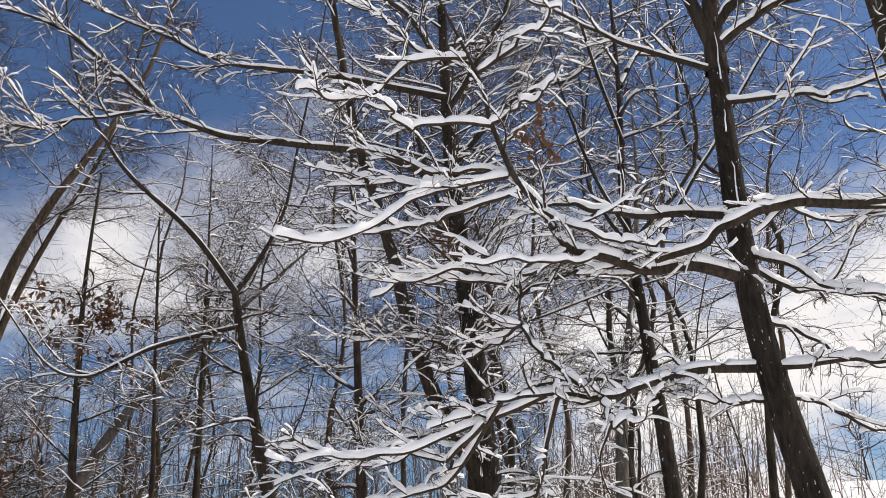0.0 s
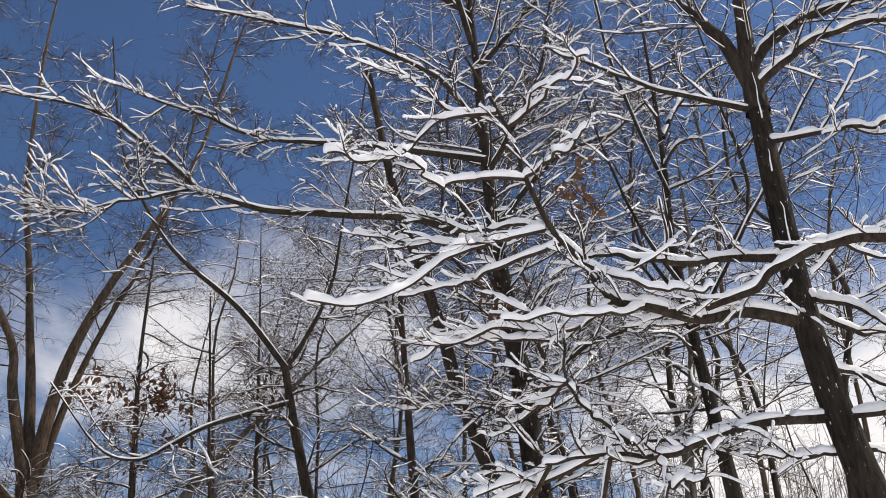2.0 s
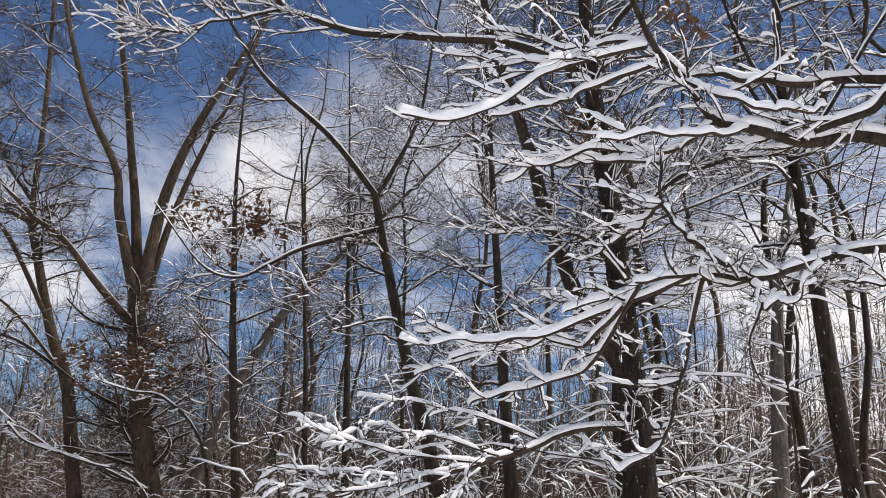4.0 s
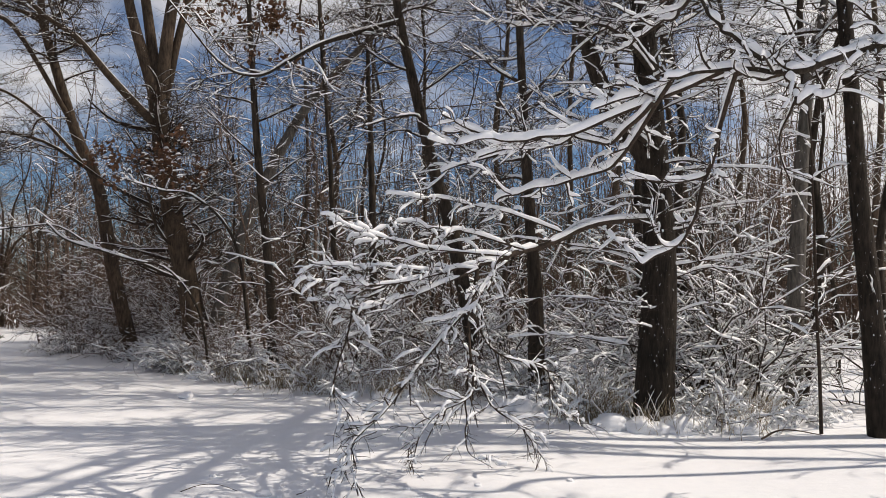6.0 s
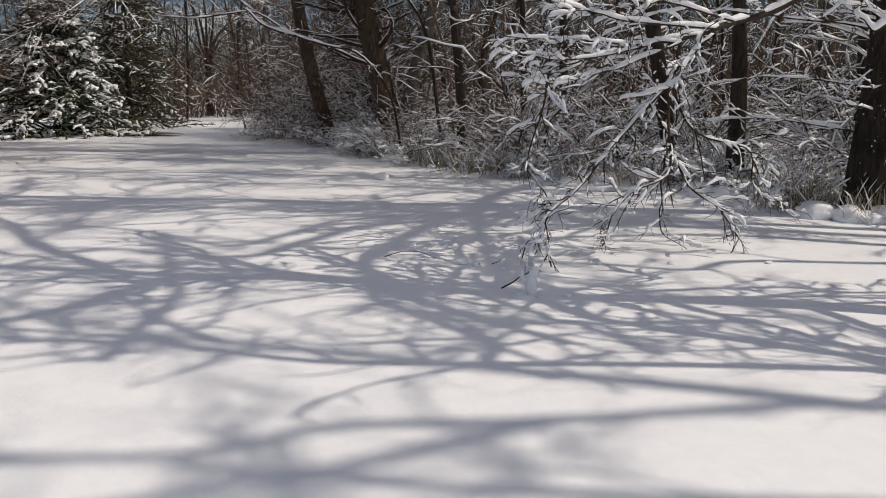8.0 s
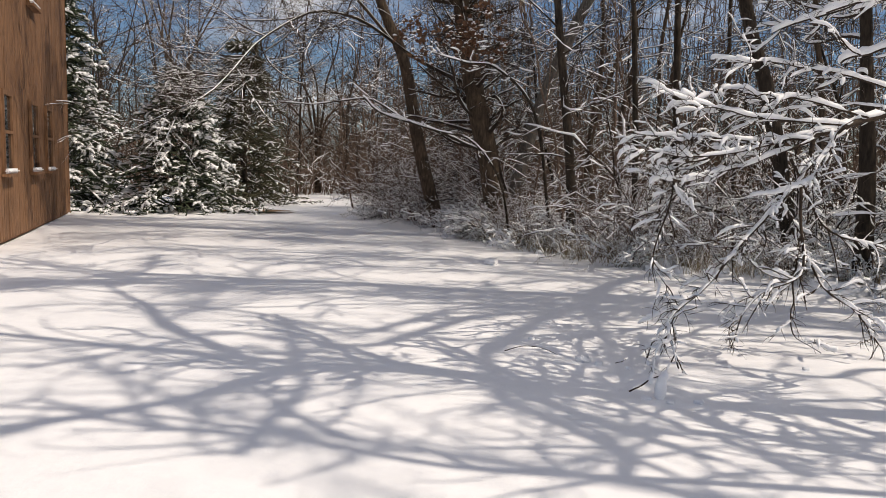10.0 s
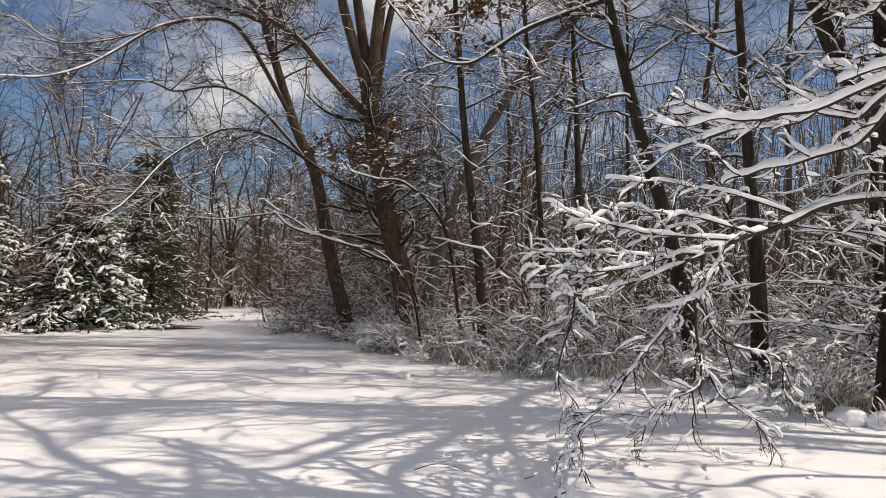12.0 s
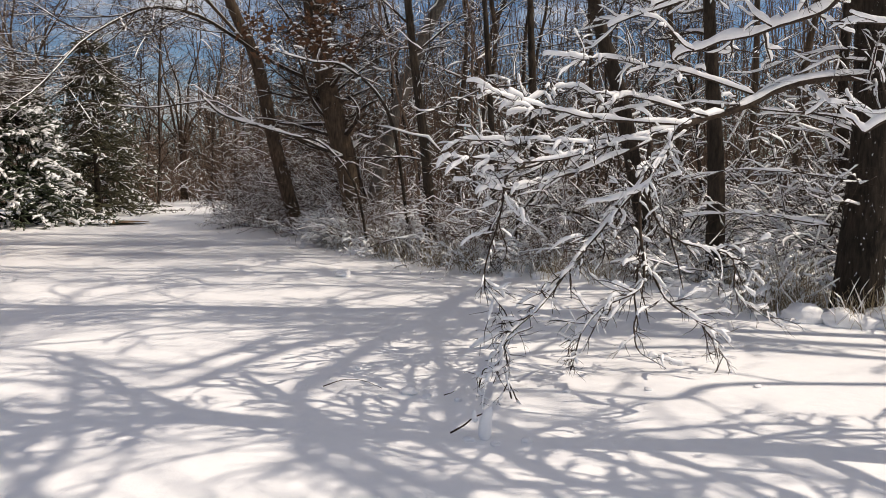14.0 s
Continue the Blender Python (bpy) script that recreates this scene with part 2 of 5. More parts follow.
def tubes(batches, sides):
    V, Fq, off = [], [], 0
    for P, R in batches:
        n, k = P.shape[:2]
        T = tangents(P)
        main = unit(P[:, -1] - P[:, 0])
        ref = np.where(np.abs(main[:, 2:3]) < 0.8, np.array([[0, 0, 1.0]]), np.array([[0, 1.0, 0]]))[:, None]
        A = unit(np.cross(T, np.broadcast_to(ref, T.shape)))
        B = np.cross(A, T)
        th = np.linspace(0, 2 * math.pi, sides, endpoint=False)
        c, s = np.cos(th)[:, None], np.sin(th)[:, None]
        ring = P[:, :, None] + R[:, :, None, None] * (A[:, :, None] * c + B[:, :, None] * s)
        V.append(ring.reshape(-1, 3))
        Fq.append(rings(n, k, sides) + off)
        off += n * k * sides
    return np.concatenate(V), np.concatenate(Fq)


# half-outlines of lying snow: share of the wood's radius, share of the depth sideways, height
PROFILE = np.array([(-0.95, -0.02, -0.10), (-0.95, -0.27, 0.34), (-0.58, -0.23, 0.80), (0.0, 0.02, 1.0), (0.62, 0.22, 0.84), (0.95, 0.28, 0.38), (0.95, 0.02, -0.10)])
PROFILE_LOW = np.array([(-1.0, -0.10, -0.1), (-0.7, -0.24, 0.78), (0.7, 0.22, 0.85), (1.0, 0.10, -0.1)])
PROFILE_THIN = np.array([(-1.0, -0.26, -0.05), (0.0, 0.02, 1.0), (1.0, 0.26, -0.05)])


def snow_load(batches, depth, seed, cover=0.9, fine=True, steep=(0.42, 0.80), wide=0.5):
    """Snow lying on the upper side of branches: thick on level wood, none on upright wood, lumpy, blunt at the tips, broken here and there."""
    rng = np.random.default_rng(seed)
    prof = PROFILE if fine else PROFILE_LOW if fine is False else PROFILE_THIN
    s = len(prof)
    V, Fq, off = [], [], 0
    for P, R in batches:
        if fine:
            go = unit(P[:, -1:] - P[:, -2:-1]) * depth
            P = np.concatenate([P, P[:, -1:] + go * 0.22, P[:, -1:] + go * 0.38, P[:, -1:] + go * 0.45], 1)
            R = np.concatenate([R, R[:, -1:] * 0.7, R[:, -1:] * 0.4, R[:, -1:] * 0.1], 1)
        n, k = P.shape[:2]
        T = tangents(P)
        level = np.sqrt(np.maximum(1 - T[..., 2] ** 2, 0))
        fac = np.clip((level - steep[0]) / (steep[1] - steep[0]), 0, 1)
        arc = np.concatenate([np.zeros((n, 1)), np.cumsum(np.linalg.norm(np.diff(P, axis=1), axis=2), 1)], 1) * 6.283

        def wave(a, b):
            return np.sin(arc / rng.uniform(a, b, (n, 1)) + rng.uniform(0, 6.283, (n, 1)))
        lump = 0.94 + 0.14 * wave(0.25, 0.5) + 0.09 * wave(0.11, 0.2) + rng.uniform(-0.05, 0.05, (n, k))
        g = 0.5 + 0.30 * wave(0.35, 0.8) + 0.20 * wave(0.14, 0.26)
        gap = np.clip((g - (1 - cover)) * 5 + 0.3, 0.0, 1)
        ends = np.ones(k)
        ends[0] = 0.5
        if fine:
            ends[-3:] = 0.86, 0.58, 0.05
        else:
            ends[-1] = 0.35
        size = fac * lump * gap * ends
        on = np.clip(size * 3, 0, 1)
        h = depth * size * rng.uniform(0.75, 1.2, (n, 1))
        A = unit(np.cross(T, np.array([0, 0, 1.0])) + np.array([1e-4, 0, 0]))
        up = np.cross(A, T)
        up = unit(0.5 * up + np.array([0, 0, 0.5]))
        across = (R * on)[:, :, None] * prof[:, 0] + h[:, :, None] * prof[:, 1] * (wide / 0.5)
        tall = (R * 0.55 * on)[:, :, None] + (h + R * 0.25 * on)[:, :, None] * prof[:, 2]
        ring = P[:, :, None] + A[:, :, None] * across[..., None] + up[:, :, None] * tall[..., None]
        V.append(ring.reshape(-1, 3))
        Fq.append(rings(n, k, s) + off)
        off += n * k * s
    return np.concatenate(V), np.concatenate(Fq)


def thing(name, label, category, at=(0, 0, 0), group="", kind=""):
    ob = new(name)
    ob.location = at
    ob.empty_display_size = 0.2
    return tagged(ob, label, category, group, kind)


def wood(name, batches, mat, parent, sides=6, label=""):
    v, q = tubes(batches, sides)
    o = np.array(parent.matrix_basis.translation) if parent.type == "EMPTY" else np.array(parent.parent.matrix_basis.translation)
    return tagged(mesh_object(name, v - o, q, mat, parent), label, kind="stuff" if "spray" in name else "")


def cap(name, batches, depth, seed, parent, cover=0.9, fine=True, steep=(0.42, 0.80), wide=0.5, label=""):
    v, q = snow_load(batches, depth, seed, cover, fine, steep, wide)
    o = np.array(parent.matrix_basis.translation) if parent.type == "EMPTY" else np.array(parent.parent.matrix_basis.translation)
    return tagged(mesh_object(name, v - o, q, SNOW, parent), label, kind="stuff" if "spray" in parent.name else "")


def limb(tree, points, r0, r1, seed, k=48, mat=BARK, snow=0.05, sides=8, wig=0.012, power=0.8, cover=0.97):
    """A main limb with its own snow."""
    b = spline(points, k, r0, r1, wig, seed, power)
    ob = wood("limb", [b], mat, tree, sides)
    if snow:
        cap("snow", [b], snow, seed + 900, ob, cover)
    return b


def joined(*batches):
    return np.concatenate([b[0] for b in batches]), np.concatenate([b[1] for b in batches])


# ---- ground ----
def ground_height(x, y):
    return (0.030 * np.sin(x * 0.55 + 0.8 * np.sin(y * 0.31)) * np.sin(y * 0.47 + 1.1) + 0.014 * np.sin(x * 1.7 + y * 0.9) * np.sin(y * 1.3 - x * 0.4))


def build_ground():
    def axis(a, b, n, far):
        mid = np.linspace(a, b, n)
        ext = np.geomspace(1, far, 14)
        return np.concatenate([a - ext[::-1], mid, b + ext])
    xs, ys = axis(-26, 14, 170, 900), axis(-4, 34, 170, 900)
    X, Y = np.meshgrid(xs, ys, indexing="ij")
    Z = ground_height(X, Y) * np.clip(1.5 - np.hypot(X, Y - 8) / 40, 0, 1)
    # low bank along the wood's edge, drifted
    ex = np.array([-12, -7.3, -5.0, -3.0, -0.9, 1.7, 3.2, 5.1, 9.0, 14])
    ey = np.array([24, 21.5, 18.7, 15.3, 13.3, 11.7, 10.2, 9.9, 9.0, 8.5])
    d = Y - np.interp(X, ex, ey)
    Z += np.where((X > -12) & (X < 14), 0.10 * np.exp(-((d - 0.6) / 0.7) ** 2) * (0.5 + 0.5 * np.sin(X * 2.3) * np.sin(X * 0.9 + 1)), 0)
    V = np.stack([X, Y, Z], -1).reshape(-1, 3)
    n, m = X.shape
    i = np.arange(n - 1)[:, None] * m + np.arange(m - 1)[None]
    q = np.stack([i, i + m, i + m + 1, i + 1], -1).reshape(-1, 4)
    ob = mesh_object("ground", V, q, SNOW_GROUND)
    tagged(ob, "smooth fresh snow covering the open lawn", "snow", kind="structure")


build_ground()

# ---- the leaning maple whose limbs hang over the lawn ----
def leaning_maple():
    tree = thing("maple_tree", "leaning grey-brown maple with snow-laden horizontal limbs", "tree", (4.75, 5.45, 0))
    trunk = spline([(4.75, 5.45, -0.1), (4.58, 5.55, 1.2), (4.41, 5.66, 2.38), (4.26, 5.78, 3.83), (4.25, 5.78, 5.35), (4.32, 5.80, 6.5), (4.38, 5.83, 7.05)], 40, 0.158, 0.075, 0.004, 1)
    tk = wood("trunk", [trunk], BARK_FLECK, tree, 14, "dark bark flecked with snow")
    runs = [[(4.20, 5.67, 4.9), (4.19, 5.66, 5.1), (4.19, 5.66, 5.3)], [(4.20, 5.67, 5.62), (4.21, 5.67, 5.75), (4.215, 5.67, 5.85)], [(4.24, 5.67, 6.2), (4.26, 5.68, 6.45), (4.28, 5.70, 6.75)]]
    for i, p in enumerate(runs):
        v, q = tubes([spline(p, 14, 0.009, 0.003, 0.008, 8 + i)], 6)
        tagged(mesh_object("snow", v - np.array(tree.location), q, SNOW, tk), "thin ridge of wind-blown snow on the trunk")
    limbs = [
        ([(4.305, 5.80, 6.35), (4.35, 5.82, 6.9), (4.45, 5.87, 7.77), (4.57, 5.81, 8.8), (4.68, 5.8, 10.5), (4.7, 5.8, 12.5)], 0.118, 0.02, 0.02),
        ([(4.34, 5.82, 6.9), (4.63, 5.78, 7.25), (4.95, 5.55, 7.38), (5.35, 5.2, 7.35), (6.2, 4.6, 7.5)], 0.075, 0.025, 0.04),
        ([(4.30, 5.80, 6.6), (4.65, 5.6, 6.9), (4.95, 5.24, 6.95), (5.6, 4.6, 6.7)], 0.05, 0.018, 0.05),
        ([(4.30, 5.80, 6.7), (4.22, 5.95, 7.4), (4.05, 6.02, 7.75), (3.93, 6.01, 8.0), (3.7, 6.0, 9.3)], 0.08, 0.02, 0.03),
        ([(4.24, 5.80, 4.22), (3.73, 5.76, 4.29), (3.29, 5.79, 4.23), (2.86, 5.79, 4.32), (2.61, 5.80, 4.37), (2.37, 5.79, 4.71), (2.13, 5.77, 5.02), (1.95, 5.73, 5.42), (1.82, 5.67, 5.85), (1.49, 5.66, 6.62)], 0.062, 0.012, 0.062),
        ([(4.26, 5.79, 3.43), (3.58, 5.86, 3.39), (3.05, 5.81, 3.20), (2.69, 5.76, 3.13), (2.26, 5.73, 3.11), (1.90, 5.75, 3.06)], 0.046, 0.012, 0.056),
        ([(2.69, 5.76, 3.14), (2.41, 5.78, 3.33), (2.25, 5.84, 3.50), (2.15, 5.87, 3.72), (2.15, 5.77, 4.04)], 0.022, 0.010, 0.05),
        ([(6.6, 4.4, 4.5), (5.25, 4.63, 4.50), (4.51, 4.93, 4.58), (4.18, 5.08, 4.60), (3.77, 5.26, 4.43), (3.56, 5.40, 4.30), (3.32, 5.67, 4.27)], 0.055, 0.03, 0.07),
        ([(4.24, 5.80, 4.82), (3.72, 5.89, 4.85), (3.20, 5.96, 4.83), (2.73, 5.96, 4.89), (2.32, 5.92, 4.77)], 0.048, 0.012, 0.055),
        ([(4.25, 5.80, 4.46), (4.41, 5.41, 4.21), (4.51, 5.07, 3.90), (4.77, 4.70, 3.69)], 0.03, 0.012, 0.06),
        ([(4.30, 5.75, 3.42), (4.56, 5.29, 3.36), (4.77, 4.83, 3.30), (5.1, 4.3, 3.4)], 0.03, 0.012, 0.06),
        ([(4.26, 5.81, 6.39), (3.62, 5.83, 6.51), (3.27, 5.92, 6.68), (2.86, 6.01, 6.95), (2.4, 6.1, 7.2)], 0.03, 0.010, 0.04),
        ([(4.28, 5.77, 6.00), (4.61, 5.24, 5.77), (4.81, 4.93, 5.65), (5.12, 4.48, 5.67)], 0.028, 0.010, 0.045),
        ([(4.25, 5.80, 3.15), (3.9, 5.85, 3.14), (3.5, 5.9, 3.16)], 0.02, 0.008, 0.05),
        ([(4.25, 5.80, 4.35), (4.85, 5.95, 4.22), (5.5, 6.05, 4.30), (6.3, 6.1, 4.12)], 0.026, 0.010, 0.05),
        ([(4.26, 5.80, 3.85), (4.9, 6.15, 3.90), (5.5, 6.3, 3.74), (6.2, 6.5, 3.70)], 0.024, 0.010, 0.05),
        ([(4.25, 5.80, 4.90), (4.8, 6.0, 5.15), (5.5, 6.2, 5.10), (6.3, 6.3, 5.28)], 0.024, 0.010, 0.045),
        ([(4.30, 5.78, 3.20), (4.9, 6.0, 3.22), (5.5, 6.1, 3.04), (6.2, 6.2, 3.08)], 0.024, 0.010, 0.05),
    ]
    made = [limb(tree, p, a, b, 10 + i, snow=s) for i, (p, a, b, s) in enumerate(limbs)]
    fingers = [
        [(2.10, 5.80, 5.00), (1.81, 5.78, 5.02), (1.47, 5.77, 4.98), (1.08, 5.75, 5.04), (0.84, 5.69, 5.13)],
        [(2.10, 5.80, 4.98), (1.62, 5.83, 4.87), (1.19, 5.83, 4.69), (0.72, 5.71, 4.34), (0.21, 5.65, 4.23)],
        [(2.25, 5.79, 4.87), (1.59, 5.74, 4.54), (1.26, 5.71, 4.38), (0.85, 5.69, 4.29)],
        [(1.60, 5.83, 4.88), (1.10, 5.85, 4.80), (0.50, 5.73, 4.78)],
        [(1.75, 5.68, 6.05), (1.32, 5.80, 6.03), (0.94, 5.78, 5.65), (0.65, 5.72, 5.50), (0.30, 5.65, 5.49)],
        [(2.59, 5.80, 4.35), (2.19, 5.75, 4.07), (1.70, 5.70, 4.03), (1.30, 5.71, 3.92), (0.94, 5.67, 3.77)],
        [(1.96, 5.73, 5.42), (1.56, 5.74, 5.42), (1.27, 5.71, 5.29), (1.08, 5.75, 5.46), (0.94, 5.78, 5.68)],
        [(1.94, 5.73, 5.43), (2.16, 5.55, 5.54), (2.40, 5.34, 5.69)],
        [(1.83, 5.67, 5.90), (2.06, 5.48, 6.02), (2.24, 5.30, 6.15), (2.45, 5.21, 6.35)],
        [(1.78, 5.68, 6.00), (1.41, 5.68, 6.03), (1.06, 5.65, 6.24), (0.61, 5.62, 6.50)],
        [(2.39, 5.78, 4.68), (2.63, 5.57, 4.46), (2.94, 5.41, 4.35), (3.22, 5.38, 4.31)],
        [(2.73, 5.76, 3.13), (2.78, 5.61, 2.89), (2.86, 5.46, 2.86)],
        [(2.30, 5.75, 3.11), (1.75, 6.0, 2.88), (1.14, 6.05, 2.67), (0.84, 6.08, 2.65), (0.36, 6.05, 2.71)],
        [(1.87, 5.95, 2.93), (1.56, 6.1, 2.63), (1.20, 6.05, 2.66), (0.63, 6.03, 2.53)],
        [(1.95, 5.8, 3.05), (1.62, 6.1, 2.54), (1.17, 6.16, 2.38), (0.78, 6.12, 2.23)],
        [(2.15, 5.80, 4.00), (1.78, 5.95, 4.09), (1.39, 6.01, 4.07), (1.14, 5.96, 4.11)],
        [(2.17, 5.87, 3.70), (1.99, 6.0, 3.59), (1.70, 6.04, 3.37)],
        [(2.40, 5.75, 3.12), (2.34, 6.0, 2.71), (2.19, 6.05, 2.20), (1.92, 6.08, 1.87), (1.70, 6.04, 1.85)],
        [(2.86, 5.79, 4.32), (2.55, 5.6, 4.15), (2.1, 5.5, 4.1), (1.6, 5.45, 4.02)],
        [(2.9, 5.79, 3.18), (2.5, 5.55, 3.0), (2.0, 5.4, 2.95), (1.3, 5.35, 2.75)],
    ]
    # finger tips scaled about the camera eye: depth varies, the view hardly changes
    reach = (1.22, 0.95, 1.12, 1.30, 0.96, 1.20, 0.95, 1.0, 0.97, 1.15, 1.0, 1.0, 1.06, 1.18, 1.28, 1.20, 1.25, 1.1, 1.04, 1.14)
    cam_eye = np.array([0.1, -0.1, 1.6])
    fingers = [[tuple(cam_eye + (np.array(q) - cam_eye) * (1 + (f - 1) * j / (len(p) - 1))) for j, q in enumerate(p)] for p, f in zip(fingers, reach)]
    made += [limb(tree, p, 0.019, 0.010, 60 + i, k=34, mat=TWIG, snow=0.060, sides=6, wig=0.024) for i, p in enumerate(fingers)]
    # crown limbs added above the view, to cast shadows on the lawn
    top = [
        [(4.6, 5.8, 9.2), (3.6, 5.9, 10.4), (2.4, 6.1, 11.0), (1.0, 6.0, 11.2)],
        [(4.6, 5.8, 9.6), (4.2, 6.8, 10.8), (3.6, 8.0, 11.6), (2.8, 9.2, 12.0)],
        [(4.6, 5.8, 9.0), (5.2, 4.9, 10.2), (5.4, 3.9, 11.0), (5.2, 2.8, 11.4)],
    ]
    up = [limb(tree, p, 0.070, 0.022, 120 + i, k=18, snow=0.07, sides=6, wig=0.05) for i, p in enumerate(top)]
    u1 = joined(*[sprout(b, 9, (0.15, 0.98), (0.9, 2.4), (30, 70), 10, 140 + i, 0.024, wig=0.16, taper=0.4, curl=1.3) for i, b in enumerate(up)])
    u2 = sprout(u1, 4, (0.2, 0.98), (0.3, 0.9), (30, 65), 5, 150, 0.012, wig=0.16)
    cap("snow", [u1], 0.022, 151, wood("twig_spray", [u1, u2], TWIG, tree, 4), 0.8, None)
    main = made[4:]
    tw = []
    for i, b in enumerate(main):
        long = float(np.linalg.norm(np.diff(b[0][0], axis=0), axis=1).sum())
        tw.append(sprout(b, max(3, int(long * 3.8)), (0.10, 0.98), (0.16, 0.85), (28, 62), 14, 200 + i, 0.010, flat=0.55, lift=0.03, wig=0.17, taper=0.35, bias=(-0.1, 0, 0.05), curl=1.25, level=0.75, tip=0.55))
    th = []
    for i, b in enumerate(made[:4]):
        th.append(sprout(b, 16, (0.15, 1.0), (0.4, 1.5), (30, 65), 14, 250 + i, 0.010, flat=0.7, lift=0.02, wig=0.14, taper=0.4, tip=0.5))
    t1 = joined(*tw)
    t2 = sprout(t1, 5, (0.15, 0.95), (0.08, 0.36), (25, 65), 7, 300, 0.0055, flat=0.8, lift=0.03, wig=0.18, curl=1.3, tip=0.6)
    t3 = sprout(t2, 3, (0.2, 0.97), (0.06, 0.22), (25, 75), 4, 303, 0.0026, wig=0.2, curl=1.4, level=0.8)
    wood("fine_spray", [t3], TWIG, tree, 3)
    tws = wood("twig_spray", [t1, t2], TWIG, tree, 4, "thin dark twigs")
    th1 = joined(*th)
    th2 = sprout(th1, 6, (0.15, 0.95), (0.12, 0.5), (30, 70), 6, 310, 0.005, flat=0.8, wig=0.18, curl=1.3)
    high = wood("twig_spray", [th1, th2], TWIG, tree, 4, "thin dark twigs high in the crown")
    cap("snow", [th1], 0.024, 311, high, 0.7, True)
    cap("snow", [th2], 0.014, 312, high, 0.6, False)
    cap("snow", [t1], 0.040, 301, tws, 0.82, True)
    cap("snow", [t2], 0.026, 302, tws, 0.62, True)


leaning_maple()


# ---- the dark maple at the wood's edge, with one bough bent down to the lawn ----
def edge_maple():
    tree = thing("maple_tree", "dark thick-trunked maple at the wood's edge, snow-laden boughs bent low", "tree", (3.07, 10.05, 0))
    trunk = spline([(3.08, 10.05, -0.1), (3.12, 10.06, 0.6), (3.20, 10.07, 2.0), (3.13, 10.08, 3.47), (2.98, 10.05, 5.2), (2.78, 9.95, 7.0), (2.69, 9.89, 8.6), (2.62, 9.9, 11.5), (2.5, 9.9, 14)], 48, 0.27, 0.02, 0.006, 3, 0.9)
    wood("trunk", [trunk], BARK_FLECK, tree, 16, "dark trunk bark flecked with snow")
    limbs = [
        ([(3.1, 10.08, 3.1), (2.66, 10.13, 3.81), (2.40, 10.09, 4.37), (2.07, 10.06, 5.31), (1.86, 10.00, 6.20), (1.56, 9.95, 7.12), (1.30, 9.98, 8.3), (1.0, 10.0, 10)], 0.13, 0.05, 0.02),
        ([(2.8, 9.9, 6.94), (1.75, 9.69, 7.26), (0.61, 9.53, 7.19), (-0.31, 9.35, 7.11), (-0.75, 9.23, 7.15), (-1.18, 9.09, 7.25), (-1.70, 8.81, 7.57), (-2.24, 8.49, 7.78), (-3.2, 8.07, 7.7)], 0.06, 0.012, 0.032),
        ([(-1.15, 9.09, 7.23), (-1.85, 8.78, 6.80), (-2.28, 8.48, 6.46), (-2.72, 8.25, 6.42)], 0.022, 0.007, 0.034),
        ([(2.69, 9.88, 8.43), (1.11, 9.69, 8.42), (0.34, 9.55, 8.32), (-0.39, 9.35, 8.19), (-1.20, 9.09, 8.3), (-2.4, 8.9, 8.6)], 0.05, 0.010, 0.04),
        ([(2.66, 9.9, 8.9), (2.0, 9.4, 9.4), (1.0, 9.0, 9.6), (-0.2, 8.6, 9.5), (-1.4, 8.3, 9.4)], 0.045, 0.010, 0.04),
        ([(2.7, 9.9, 8.2), (3.1, 9.5, 8.9), (3.5, 9.3, 9.8), (3.7, 9.2, 11)], 0.05, 0.014, 0.02),
        ([(3.0, 10.1, 4.7), (3.6, 9.8, 5.4), (4.3, 9.5, 5.7), (5.0, 9.2, 5.7)], 0.05, 0.012, 0.05),
        ([(3.1, 10.1, 3.9), (3.8, 9.7, 4.2), (4.6, 9.3, 4.2), (5.4, 8.9, 3.9)], 0.045, 0.012, 0.05),
        ([(3.12, 10.0, 4.2), (2.6, 9.5, 4.5), (2.0, 9.0, 4.5), (1.2, 8.6, 4.3)], 0.035, 0.010, 0.05),
        ([(3.12, 10.0, 3.3), (2.6, 9.6, 3.5), (2.0, 9.2, 3.4), (1.2, 8.9, 3.1), (0.5, 8.7, 2.8)], 0.035, 0.010, 0.055),
    ]
    # limbs added to cast lawn shadows, most of them above the view
    limbs += [
        ([(2.8, 9.95, 7.4), (3.6, 9.6, 8.3), (4.5, 9.6, 8.8), (5.2, 9.3, 9.4)], 0.05, 0.014, 0.045),
        ([(2.6, 9.9, 11.2), (1.6, 10.2, 12.2), (0.4, 10.6, 12.8), (-0.8, 10.8, 13.0)], 0.05, 0.012, 0.03),
        ([(2.6, 9.9, 10.6), (2.0, 9.0, 11.6), (1.2, 8.0, 12.2), (0.2, 7.4, 12.4)], 0.05, 0.012, 0.03),
        ([(2.6, 9.9, 10.0), (3.6, 9.4, 11.2), (4.4, 8.8, 12.2)], 0.05, 0.012, 0.03),
        ([(2.6, 9.9, 11.8), (3.2, 10.8, 13.0), (3.4, 11.8, 14.0)], 0.05, 0.012, 0.03),
    ]
    made = [limb(tree, p, a, b, 400 + i, mat=BARK, snow=s) for i, (p, a, b, s) in enumerate(limbs)]
